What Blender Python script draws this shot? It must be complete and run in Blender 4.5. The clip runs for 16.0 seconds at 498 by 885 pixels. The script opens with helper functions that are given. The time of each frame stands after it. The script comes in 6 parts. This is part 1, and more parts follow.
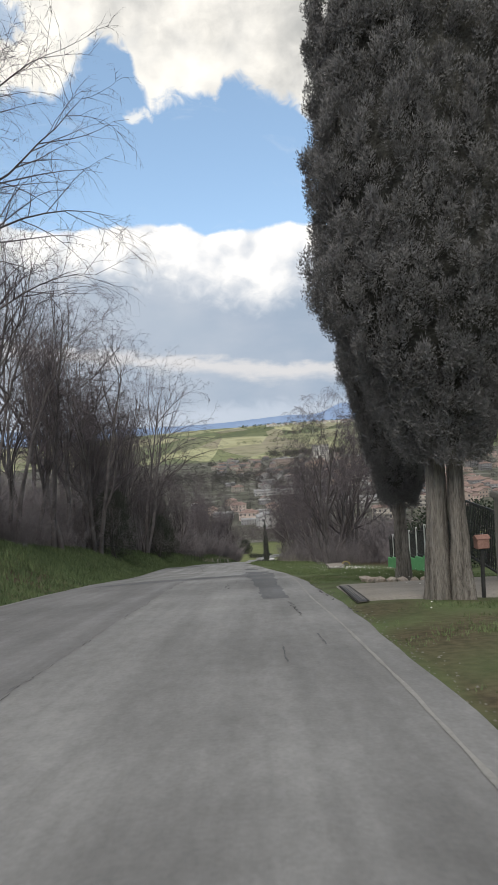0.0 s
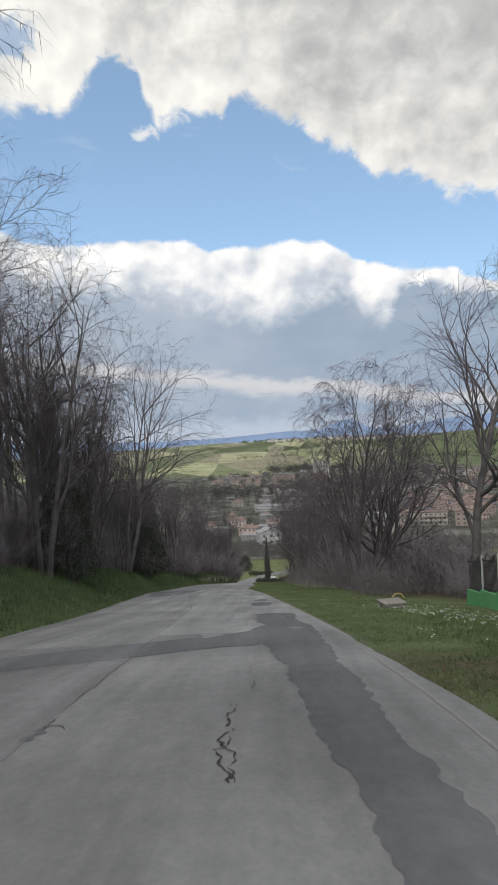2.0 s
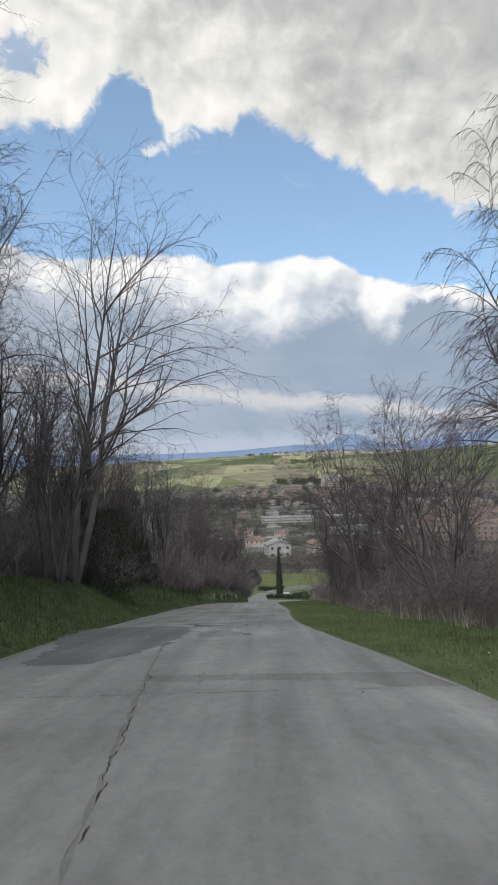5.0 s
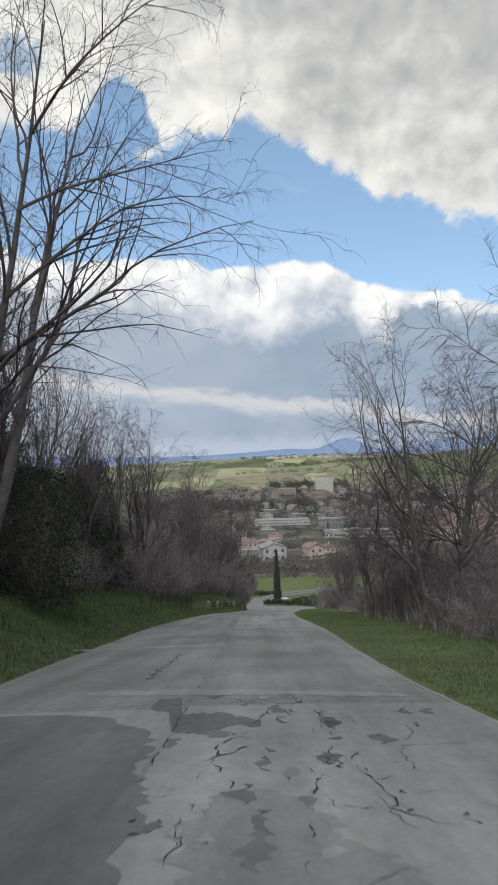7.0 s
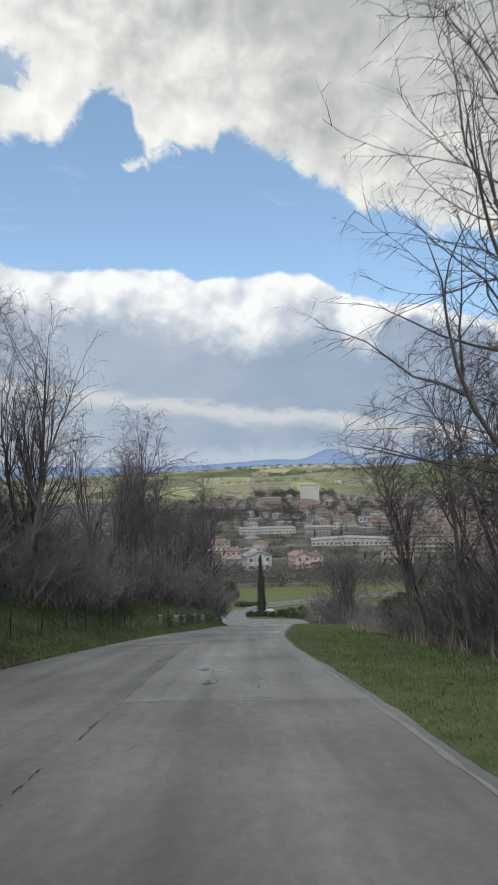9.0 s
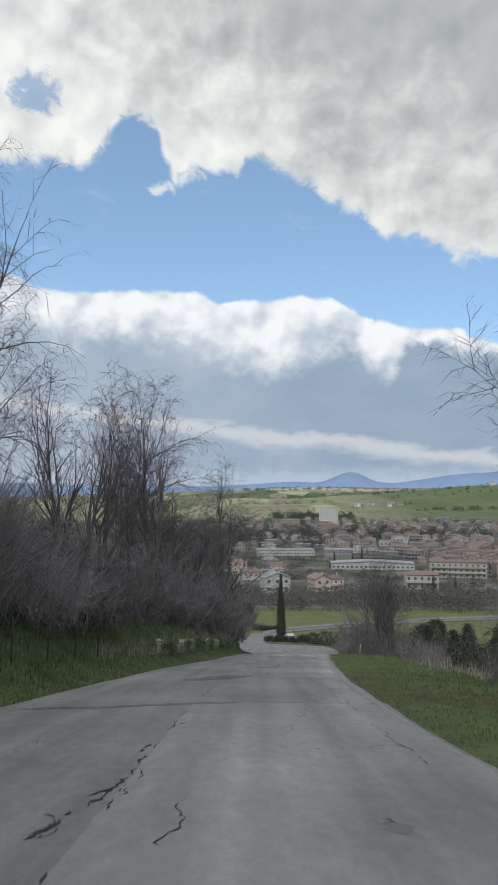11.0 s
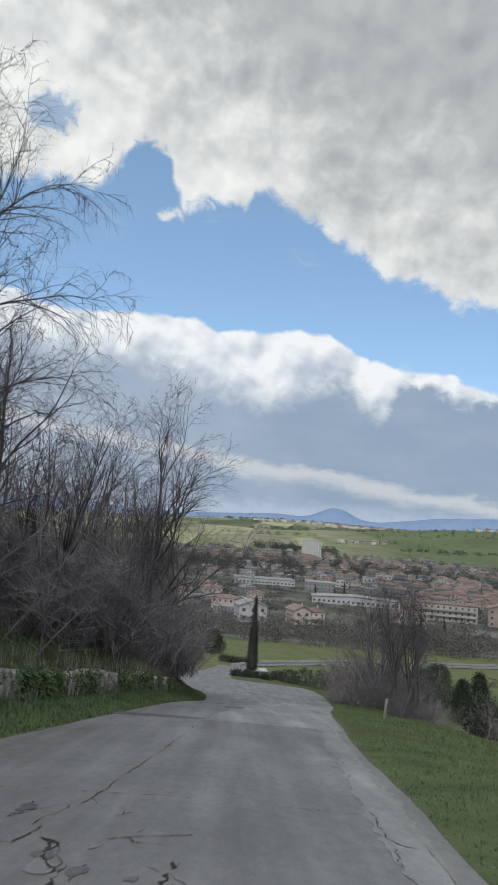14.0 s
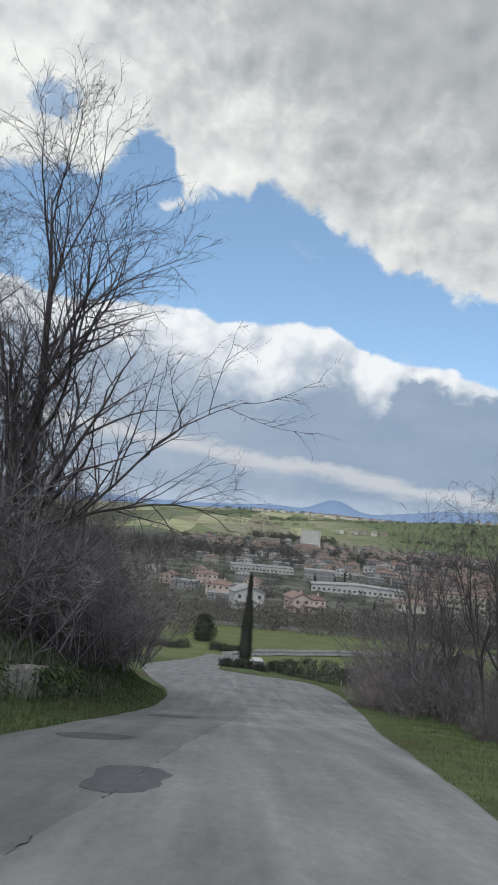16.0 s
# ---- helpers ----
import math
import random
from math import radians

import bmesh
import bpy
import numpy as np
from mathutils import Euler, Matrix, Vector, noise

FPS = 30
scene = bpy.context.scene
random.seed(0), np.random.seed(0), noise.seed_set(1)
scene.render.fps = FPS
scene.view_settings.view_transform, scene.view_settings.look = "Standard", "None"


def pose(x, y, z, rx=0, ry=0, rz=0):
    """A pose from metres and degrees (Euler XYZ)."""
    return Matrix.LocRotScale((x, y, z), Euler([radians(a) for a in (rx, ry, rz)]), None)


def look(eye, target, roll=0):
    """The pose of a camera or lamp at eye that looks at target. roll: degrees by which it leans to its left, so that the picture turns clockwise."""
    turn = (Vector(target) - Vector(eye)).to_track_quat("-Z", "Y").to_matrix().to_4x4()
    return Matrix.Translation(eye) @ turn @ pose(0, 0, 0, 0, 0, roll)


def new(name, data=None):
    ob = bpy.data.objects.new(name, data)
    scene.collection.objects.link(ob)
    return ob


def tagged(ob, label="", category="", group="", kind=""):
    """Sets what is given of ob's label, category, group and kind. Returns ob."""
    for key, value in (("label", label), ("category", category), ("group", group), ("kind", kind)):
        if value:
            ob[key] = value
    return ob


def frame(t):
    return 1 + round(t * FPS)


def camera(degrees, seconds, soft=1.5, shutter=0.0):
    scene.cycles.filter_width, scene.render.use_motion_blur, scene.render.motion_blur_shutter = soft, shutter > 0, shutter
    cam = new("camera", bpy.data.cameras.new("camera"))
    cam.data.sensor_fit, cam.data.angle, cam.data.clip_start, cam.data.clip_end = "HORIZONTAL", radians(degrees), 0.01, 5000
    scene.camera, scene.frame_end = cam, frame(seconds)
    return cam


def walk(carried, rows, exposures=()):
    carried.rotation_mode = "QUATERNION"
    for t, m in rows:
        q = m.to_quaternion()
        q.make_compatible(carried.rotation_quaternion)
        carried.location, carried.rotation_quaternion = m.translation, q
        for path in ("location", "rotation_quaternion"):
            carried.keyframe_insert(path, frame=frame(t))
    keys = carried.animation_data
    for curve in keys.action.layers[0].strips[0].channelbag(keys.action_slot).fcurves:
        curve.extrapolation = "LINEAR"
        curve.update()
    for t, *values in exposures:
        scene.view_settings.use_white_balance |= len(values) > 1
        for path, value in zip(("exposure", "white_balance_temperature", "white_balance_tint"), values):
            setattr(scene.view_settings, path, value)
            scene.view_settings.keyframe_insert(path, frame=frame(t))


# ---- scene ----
cam = camera(39.11, 16.0, soft=1.2, shutter=0.15)


def drive(x, y, z, yaw, pitch, roll):
    """Heading, tilt and lean of the hand-held camera in the car."""
    return pose(x, y, z, 0, 0, yaw) @ pose(0, 0, 0, 90 + pitch, 0, 0) @ pose(0, 0, 0, 0, 0, -roll)


walk(cam, [
    (0, drive(0.00, 12.99, -0.89, 0.64, -1.38, 3.31)),
    (0.5, drive(-0.10, 15.65, -1.29, 0.75, -1.20, 2.97)),
    (1, drive(-0.25, 18.67, -1.76, 0.74, -0.89, 2.87)),
    (1.5, drive(-0.41, 21.73, -2.21, 0.71, -0.54, 2.50)),
    (2, drive(-0.60, 24.81, -2.66, 0.63, -0.09, 2.43)),
    (2.5, drive(-0.80, 28.17, -3.15, 0.60, 1.27, 2.21)),
    (3, drive(-0.95, 32.37, -3.87, 0.62, 1.43, 2.54)),
    (3.5, drive(-1.15, 36.81, -4.73, 0.75, 1.44, 3.51)),
    (4, drive(-1.55, 41.28, -5.60, 1.16, 1.10, 1.14)),
    (4.2, drive(-1.69, 43.10, -5.96, 1.05, 0.75, 3.04)),
    (6.3, drive(-3.76, 56.88, -8.46, 1.08, 1.77, -1.03)),
    (6.5, drive(-3.80, 58.38, -8.71, 0.36, 1.64, 1.84)),
    (7, drive(-3.75, 62.39, -9.43, 0.43, 1.39, 1.38)),
    (7.5, drive(-3.62, 66.48, -10.20, 0.22, 1.44, 2.43)),
    (8, drive(-3.43, 70.94, -11.06, 0.08, 1.95, 0.27)),
    (8.5, drive(-3.18, 75.61, -11.99, -0.35, 2.85, -0.24)),
    (8.7, drive(-3.07, 77.45, -12.36, -0.89, 2.22, 1.44)),
    (10.8, drive(-3.73, 89.48, -14.67, 0.84, 3.82, -1.20)),
    (11, drive(-3.69, 90.68, -14.89, 0.73, 4.06, -0.04)),
    (11.5, drive(-3.65, 93.77, -15.44, 0.64, 3.48, -0.98)),
    (12, drive(-3.56, 97.19, -16.05, 0.39, 0.68, 0.49)),
    (12.5, drive(-3.34, 101.22, -16.81, -0.42, 0.58, -0.16)),
    (13, drive(-3.06, 105.40, -17.66, -0.70, 3.60, 0.81)),
    (13.5, drive(-2.80, 109.54, -18.51, -0.71, 5.45, -1.14)),
    (14, drive(-2.59, 113.40, -19.28, -0.10, 6.51, -4.47)),
    (14.5, drive(-2.33, 117.76, -20.17, -0.02, 6.36, -3.01)),
    (15, drive(-2.05, 122.45, -21.15, -0.13, 6.36, -1.38)),
    (15.5, drive(-1.81, 127.51, -22.25, -0.08, 6.25, -2.97)),
    (16, drive(-1.50, 132.10, -23.19, -0.20, 5.84, -5.17)),
], exposures=((0, 0.32, 6650, 10), (1.5, 0.22, 6550, 10), (2.5, 0.12, 6450, 10), (8, 0.12, 6400, 9), (11, 0.05, 6200, 8), (16, 0.0, 6150, 8)))

# ---- sky and light ----
SUN_EL, SUN_AZ = 48.0, 187.0          # height and compass bearing of the sun, clockwise from +y


def build_world():
    world = bpy.data.worlds.new("sky")
    scene.world = world
    world.use_nodes = True
    nt = world.node_tree
    nt.nodes.clear()
    N = lambda kind: nt.nodes.new(kind)

    def put(sock, v):
        if isinstance(v, bpy.types.NodeSocket):
            nt.links.new(v, sock)
        else:
            sock.default_value = v

    def m(op, a, b=0.0, c=0.0, clamp=False):
        n = N("ShaderNodeMath")
        n.operation, n.use_clamp = op, clamp
        put(n.inputs[0], a), put(n.inputs[1], b), put(n.inputs[2], c)
        return n.outputs[0]

    def mix(f, a, b):
        n = N("ShaderNodeMix")
        n.data_type = "RGBA"
        put(n.inputs[0], f), put(n.inputs[6], a), put(n.inputs[7], b)
        return n.outputs[2]

    def step(v, a, b):
        n = N("ShaderNodeMapRange")
        n.interpolation_type = "SMOOTHSTEP"
        put(n.inputs[0], v), put(n.inputs[1], a), put(n.inputs[2], b)
        return n.outputs[0]

    def curve(v, pts, handle="AUTO"):
        n = N("ShaderNodeFloatCurve")
        c = n.mapping.curves[0]
        c.points[0].location, c.points[1].location = pts[0], pts[-1]
        for p in pts[1:-1]:
            c.points.new(*p)
        for p in c.points:
            p.handle_type = handle
        n.mapping.update()
        put(n.inputs[1], v)
        return n.outputs[0]

    def noise_at(vec, scale, detail, rough=0.55, shift=(0, 0), stretch=(1, 1), warp=0.0):
        """Noise over bearing and height in degrees; scale: lumps a degree."""
        mp = N("ShaderNodeMapping")
        put(mp.inputs[0], vec)
        mp.inputs[1].default_value = (shift[0], shift[1], 0)
        mp.inputs[3].default_value = (stretch[0], stretch[1], 1)
        n = N("ShaderNodeTexNoise")
        put(n.inputs["Vector"], mp.outputs[0])
        n.inputs["Scale"].default_value, n.inputs["Detail"].default_value = scale, detail
        n.inputs["Roughness"].default_value, n.inputs["Distortion"].default_value = rough, warp
        return m("SUBTRACT", n.outputs[0], 0.5)

    def puffs(vec, scale, shift=0.0):
        """Rounded cauliflower lumps, 0 at their rims and near 1 at their tops."""
        mp = N("ShaderNodeMapping")
        put(mp.inputs[0], vec)
        mp.inputs[1].default_value = (shift, shift * 0.6, 0)
        n = N("ShaderNodeTexVoronoi")
        n.feature = "SMOOTH_F1"
        put(n.inputs["Vector"], mp.outputs[0])
        n.inputs["Scale"].default_value, n.inputs["Detail"].default_value, n.inputs["Smoothness"].default_value = scale, 2.5, 0.45
        n.inputs["Roughness"].default_value = 0.55
        return m("SUBTRACT", 0.55, n.outputs["Distance"])

    tc = N("ShaderNodeTexCoord").outputs["Generated"]
    sep = N("ShaderNodeSeparateXYZ")
    put(sep.inputs[0], tc)
    x, y, z = sep.outputs
    az = m("MULTIPLY", m("ARCTAN2", x, y), 57.2958)
    el = m("MULTIPLY", m("ARCSINE", z), 57.2958)
    a01 = m("ADD", m("DIVIDE", az, 64.0), 0.5, clamp=True)
    cmb = N("ShaderNodeCombineXYZ")
    put(cmb.inputs[0], az), put(cmb.inputs[1], el)
    P = cmb.outputs[0]
    # the same place a little towards the light, for the clouds' modelling
    off = N("ShaderNodeCombineXYZ")
    put(off.inputs[0], m("SUBTRACT", az, 0.7)), put(off.inputs[1], m("ADD", el, 1.2))
    Q = off.outputs[0]

    soft = noise_at(P, 0.11, 3.0, 0.5, (7, 3))
    wide = noise_at(P, 0.20, 6.0, 0.55, (2, 9), (1, 1.3), 0.4)
    fine = noise_at(P, 0.75, 7.0, 0.60, (5, 1), (1, 1.2), 0.6)
    puff, puff_lit = puffs(P, 0.21), puffs(Q, 0.21)
    relief = m("ADD", m("MULTIPLY", m("SUBTRACT", puff, puff_lit), 1.5),
               m("MULTIPLY", m("SUBTRACT", noise_at(P, 0.19, 6.0, 0.58, (1, 4), (0.9, 1.3), 0.3), noise_at(Q, 0.19, 6.0, 0.58, (1, 4), (0.9, 1.3), 0.3)), 2.0))

    # blue air
    sky = N("ShaderNodeTexSky")
    sky.sky_type, sky.sun_disc = "NISHITA", False
    sky.sun_elevation, sky.sun_rotation = radians(SUN_EL), radians(SUN_AZ)
    sky.air_density, sky.dust_density, sky.ozone_density = 1.0, 0.6, 2.5
    hs = N("ShaderNodeHueSaturation")
    hs.inputs["Saturation"].default_value, hs.inputs["Value"].default_value = 1.0, SKY_GAIN
    put(hs.inputs["Color"], sky.outputs[0])
    blue = mix(0.30, hs.outputs[0], (0.34, 0.50, 0.60, 1))
    # thin veils drifting in the blue
    veil = step(m("ADD", noise_at(P, 0.30, 6.0, 0.6, (11, 2), (0.6, 1.6), 0.8), m("MULTIPLY", soft, 0.5)), 0.08, 0.32)
    blue = mix(m("MULTIPLY", veil, 0.22), blue, (0.70, 0.74, 0.78, 1))

    # the cumulus bank over the hills: its upper edge by bearing, and how far down it is sunlit
    edge = curve(a01, [((q + 32) / 64, e / 40) for q, e in (
        (-32, 16.2), (-20, 16.6), (-15.5, 16.1), (-11.9, 16.5), (-8.3, 16.7), (-5.9, 16.4), (-3.4, 15.6), (-0.8, 15.9), (2.0, 15.7), (5.0, 15.9),
        (7.6, 15.2), (10.3, 13.9), (12.1, 13.2), (15.6, 12.9), (17.3, 12.2), (20.4, 11.4), (32, 9))])
    depth = curve(a01, [((q + 32) / 64, e / 10) for q, e in (
        (-32, 4.0), (-12, 4.4), (-5, 5.2), (-0.3, 5.8), (3.4, 5.6), (5.4, 4.9), (6.6, 4.3), (8.4, 4.6), (10.0, 4.6), (11.6, 3.0), (13.4, 1.6), (16.8, 2.6), (19, 1.8), (32, 3.0))])
    rise = m("SUBTRACT", m("MULTIPLY", edge, 40.0), el)          # degrees under the edge
    rise_n = m("ADD", rise, m("ADD", m("MULTIPLY", puff, 0.9), m("ADD", m("MULTIPLY", fine, 0.8), 0.25)))
    bank = step(rise_n, -0.10, 0.40)
    lit = m("ADD", 0.70, m("MULTIPLY", relief, 0.95), clamp=True)
    white = mix(lit, (0.56, 0.60, 0.66, 1), (0.92, 0.91, 0.895, 1))
    lump = m("DIVIDE", m("ADD", rise, m("ADD", m("MULTIPLY", wide, 2.0), m("ADD", m("MULTIPLY", fine, 3.2), m("MULTIPLY", puff, -1.8)))), m("MULTIPLY", depth, 10.0))
    shade = step(lump, 0.60, 1.40)
    under = mix(step(m("ADD", m("MULTIPLY", az, -0.05), m("MULTIPLY", soft, 3.0)), -0.6, 1.3), (0.300, 0.375, 0.480, 1), (0.43, 0.485, 0.56, 1))
    under = mix(m("MULTIPLY", step(noise_at(P, 0.28, 6.0, 0.55, (3, 8), (0.7, 1.5)), -0.15, 0.25), 0.22), under, (0.50, 0.53, 0.60, 1))
    bank_col = mix(shade, white, under)
    # a paler streak low down, sinking to the right, and haze on the horizon
    low = m("ADD", m("SUBTRACT", el, m("SUBTRACT", 5.3, m("MULTIPLY", az, 0.115))), m("ADD", m("MULTIPLY", noise_at(P, 0.35, 6.0, 0.6, (4, 4), (0.45, 1.6)), 2.6), m("MULTIPLY", fine, 0.7)))
    streak = m("MULTIPLY", step(low, 0.30, -0.45), step(low, -1.9, -0.7))
    bank_col = mix(m("MULTIPLY", streak, 0.72), bank_col, (0.68, 0.665, 0.66, 1))
    bank_col = mix(m("MULTIPLY", step(m("ADD", el, m("MULTIPLY", fine, 1.6)), 2.4, 0.9), 0.75), bank_col, (0.50, 0.56, 0.65, 1))
    air = mix(bank, blue, bank_col)

    # the high cloud sheet overhead
    edge2 = curve(a01, [((q + 32) / 64, e / 40) for q, e in (
        (-32, 23), (-20.9, 24.0), (-17.5, 24.6), (-14.3, 24.7), (-12.8, 26.0), (-11.4, 27.6), (-9.8, 27.8), (-8.4, 27.0), (-7.7, 25.0), (-7.0, 23.7), (-5.6, 24.3), (-2.7, 24.6), (-1.7, 24.2),
        (-1.0, 25.8), (-0.1, 25.7), (1.1, 25.0), (3.0, 24.0), (4.9, 23.3), (6.3, 21.8), (8.6, 20.8), (10.4, 19.2), (14.0, 18.7), (15.7, 17.4), (20, 16.8), (32, 15))], "VECTOR")
    over = m("SUBTRACT", el, m("MULTIPLY", edge2, 40.0))
    over_n = m("ADD", over, m("ADD", m("MULTIPLY", fine, 2.5), m("ADD", m("MULTIPLY", puff, 1.2), 0.0)))
    sheet = step(over_n, -0.45, 0.75)

    def blot(a, e, ra, re, rough=5.0):
        """A ragged round patch about the given bearing and height."""
        hx, hy = m("DIVIDE", m("SUBTRACT", az, a), ra), m("DIVIDE", m("SUBTRACT", el, e), re)
        d = m("ADD", m("ADD", m("MULTIPLY", hx, hx), m("MULTIPLY", hy, hy)), m("MULTIPLY", m("ADD", wide, fine), rough))
        return step(d, 1.2, -0.2)

    sheet = m("MULTIPLY", sheet, m("SUBTRACT", 1.0, m("MULTIPLY", blot(-18.0, 29.7, 1.9, 1.4), 0.75)))
    sheet = m("MAXIMUM", sheet, m("MULTIPLY", blot(-8.3, 23.9, 1.3, 0.7, 5.0), 0.75))
    lean = m("ADD", m("SUBTRACT", el, 24.0), m("MULTIPLY", az, 0.48))
    dull = step(m("ADD", lean, m("ADD", m("MULTIPLY", wide, 22.0), m("ADD", m("MULTIPLY", fine, 7.0), m("MULTIPLY", soft, 16.0)))), -2.0, 14.0)
    lit2 = m("ADD", 0.66, m("MULTIPLY", relief, 0.55), clamp=True)
    glow = mix(lit2, (0.60, 0.605, 0.60, 1), (0.93, 0.905, 0.845, 1))
    gloom = mix(lit2, (0.37, 0.38, 0.38, 1), (0.52, 0.52, 0.505, 1))
    col = mix(sheet, air, mix(dull, glow, gloom))
    # below the horizon: dull ground haze
    col = mix(step(el, -0.2, -1.5), col, (0.12, 0.12, 0.10, 1))

    bg = N("ShaderNodeBackground")
    put(bg.inputs[0], col)
    bg.inputs[1].default_value = 1.0
    put(N("ShaderNodeOutputWorld").inputs[0], bg.outputs[0])


SKY_GAIN = 0.165
build_world()
sun = new("sun", bpy.data.lights.new("sun", "SUN"))
sun.data.energy, sun.data.angle, sun.data.color = 1.5, radians(35), (1.0, 0.97, 0.93)
_a, _e = radians(SUN_AZ), radians(SUN_EL)
sun.matrix_world = look((math.sin(_a) * math.cos(_e) * 50, math.cos(_a) * math.cos(_e) * 50, math.sin(_e) * 50), (0, 0, 0))


# ---- materials ----
def material(name, dark, light, scale=3.0, rough=0.85, bump=0.3, fine=12.0, vary=0.0, metal=0.0, spec=0.3, contrast=(0.35, 0.65), stretch=None):
    """Two colours mixed by coarse and fine noise, with relief; vary: brightness from piece to piece."""
    mat = bpy.data.materials.new(name)
    mat.use_nodes = True
    nt = mat.node_tree
    bsdf = nt.nodes["Principled BSDF"]
    geo = nt.nodes.new("ShaderNodeNewGeometry")
    n1, n2 = nt.nodes.new("ShaderNodeTexNoise"), nt.nodes.new("ShaderNodeTexNoise")
    for n, s, dtl in ((n1, scale, 5), (n2, scale * fine, 4)):
        n.inputs["Scale"].default_value, n.inputs["Detail"].default_value = s, dtl
        if stretch:
            mp = nt.nodes.new("ShaderNodeMapping")
            mp.inputs[3].default_value = stretch
            nt.links.new(geo.outputs["Position"], mp.inputs[0])
        nt.links.new(mp.outputs[0] if stretch else geo.outputs["Position"], n.inputs["Vector"])
    add = nt.nodes.new("ShaderNodeMath")
    add.operation = "MULTIPLY_ADD"
    nt.links.new(n2.outputs[0], add.inputs[0])
    add.inputs[1].default_value = 0.5
    half = nt.nodes.new("ShaderNodeMath")
    half.operation = "MULTIPLY"
    half.inputs[1].default_value = 0.5
    nt.links.new(n1.outputs[0], half.inputs[0])
    nt.links.new(half.outputs[0], add.inputs[2])
    ramp = nt.nodes.new("ShaderNodeValToRGB")
    ramp.color_ramp.elements[0].position, ramp.color_ramp.elements[1].position = contrast
    ramp.color_ramp.elements[0].color, ramp.color_ramp.elements[1].color = (*dark, 1), (*light, 1)
    nt.links.new(add.outputs[0], ramp.inputs[0])
    out = ramp.outputs[0]
    if vary:
        info, hs = nt.nodes.new("ShaderNodeObjectInfo"), nt.nodes.new("ShaderNodeHueSaturation")
        isl = nt.nodes.new("ShaderNodeMath")
        isl.operation = "ADD"
        nt.links.new(info.outputs["Random"], isl.inputs[0])
        nt.links.new(geo.outputs["Random Per Island"], isl.inputs[1])
        mr = nt.nodes.new("ShaderNodeMapRange")
        mr.inputs[2].default_value, mr.inputs[3].default_value, mr.inputs[4].default_value = 2.0, 1 - vary, 1 + vary
        nt.links.new(isl.outputs[0], mr.inputs[0])
        nt.links.new(mr.outputs[0], hs.inputs["Value"])
        nt.links.new(out, hs.inputs["Color"])
        out = hs.outputs[0]
    nt.links.new(out, bsdf.inputs["Base Color"])
    bsdf.inputs["Roughness"].default_value, bsdf.inputs["Metallic"].default_value = rough, metal
    bsdf.inputs["Specular IOR Level"].default_value = spec
    if bump:
        b = nt.nodes.new("ShaderNodeBump")
        b.inputs["Strength"].default_value, b.inputs["Distance"].default_value = bump, 0.03
        nt.links.new(n2.outputs[0], b.inputs["Height"])
        nt.links.new(b.outputs[0], bsdf.inputs["Normal"])
    return mat


def asphalt_material(name, dark, light):
    """Old asphalt: fine grain, blotches, and streaks drawn out along the lane."""
    mat = material(name, dark, light, 0.5, 0.88, 0.15, 60, spec=0.3, contrast=(0.25, 0.75))
    nt = mat.node_tree
    bsdf = nt.nodes["Principled BSDF"]
    col = bsdf.inputs["Base Color"].links[0].from_socket
    geo = nt.nodes.new("ShaderNodeNewGeometry")
    for scale, stretch, lo, hi, detail in ((1.0, (1.6, 0.10, 0.0), 0.80, 1.14, 5), (1.0, (0.35, 0.28, 0.0), 0.82, 1.13, 7), (1.0, (9.0, 4.0, 0.0), 0.90, 1.08, 8), (1.0, (1.5, 0.5, 0.0), 0.90, 1.06, 8), (1.0, (3.2, 0.16, 0.0), 0.90, 1.08, 6)):
        mp, n = nt.nodes.new("ShaderNodeMapping"), nt.nodes.new("ShaderNodeTexNoise")
        mp.inputs[3].default_value = stretch
        nt.links.new(geo.outputs["Position"], mp.inputs[0])
        nt.links.new(mp.outputs[0], n.inputs["Vector"])
        n.inputs["Scale"].default_value, n.inputs["Detail"].default_value = scale, detail
        mr, hs = nt.nodes.new("ShaderNodeMapRange"), nt.nodes.new("ShaderNodeHueSaturation")
        mr.inputs[1].default_value, mr.inputs[2].default_value, mr.inputs[3].default_value, mr.inputs[4].default_value = 0.3, 0.7, lo, hi
        nt.links.new(n.outputs[0], mr.inputs[0])
        nt.links.new(mr.outputs[0], hs.inputs["Value"])
        nt.links.new(col, hs.inputs["Color"])
        col = hs.outputs[0]
    nt.links.new(col, bsdf.inputs["Base Color"])
    return mat


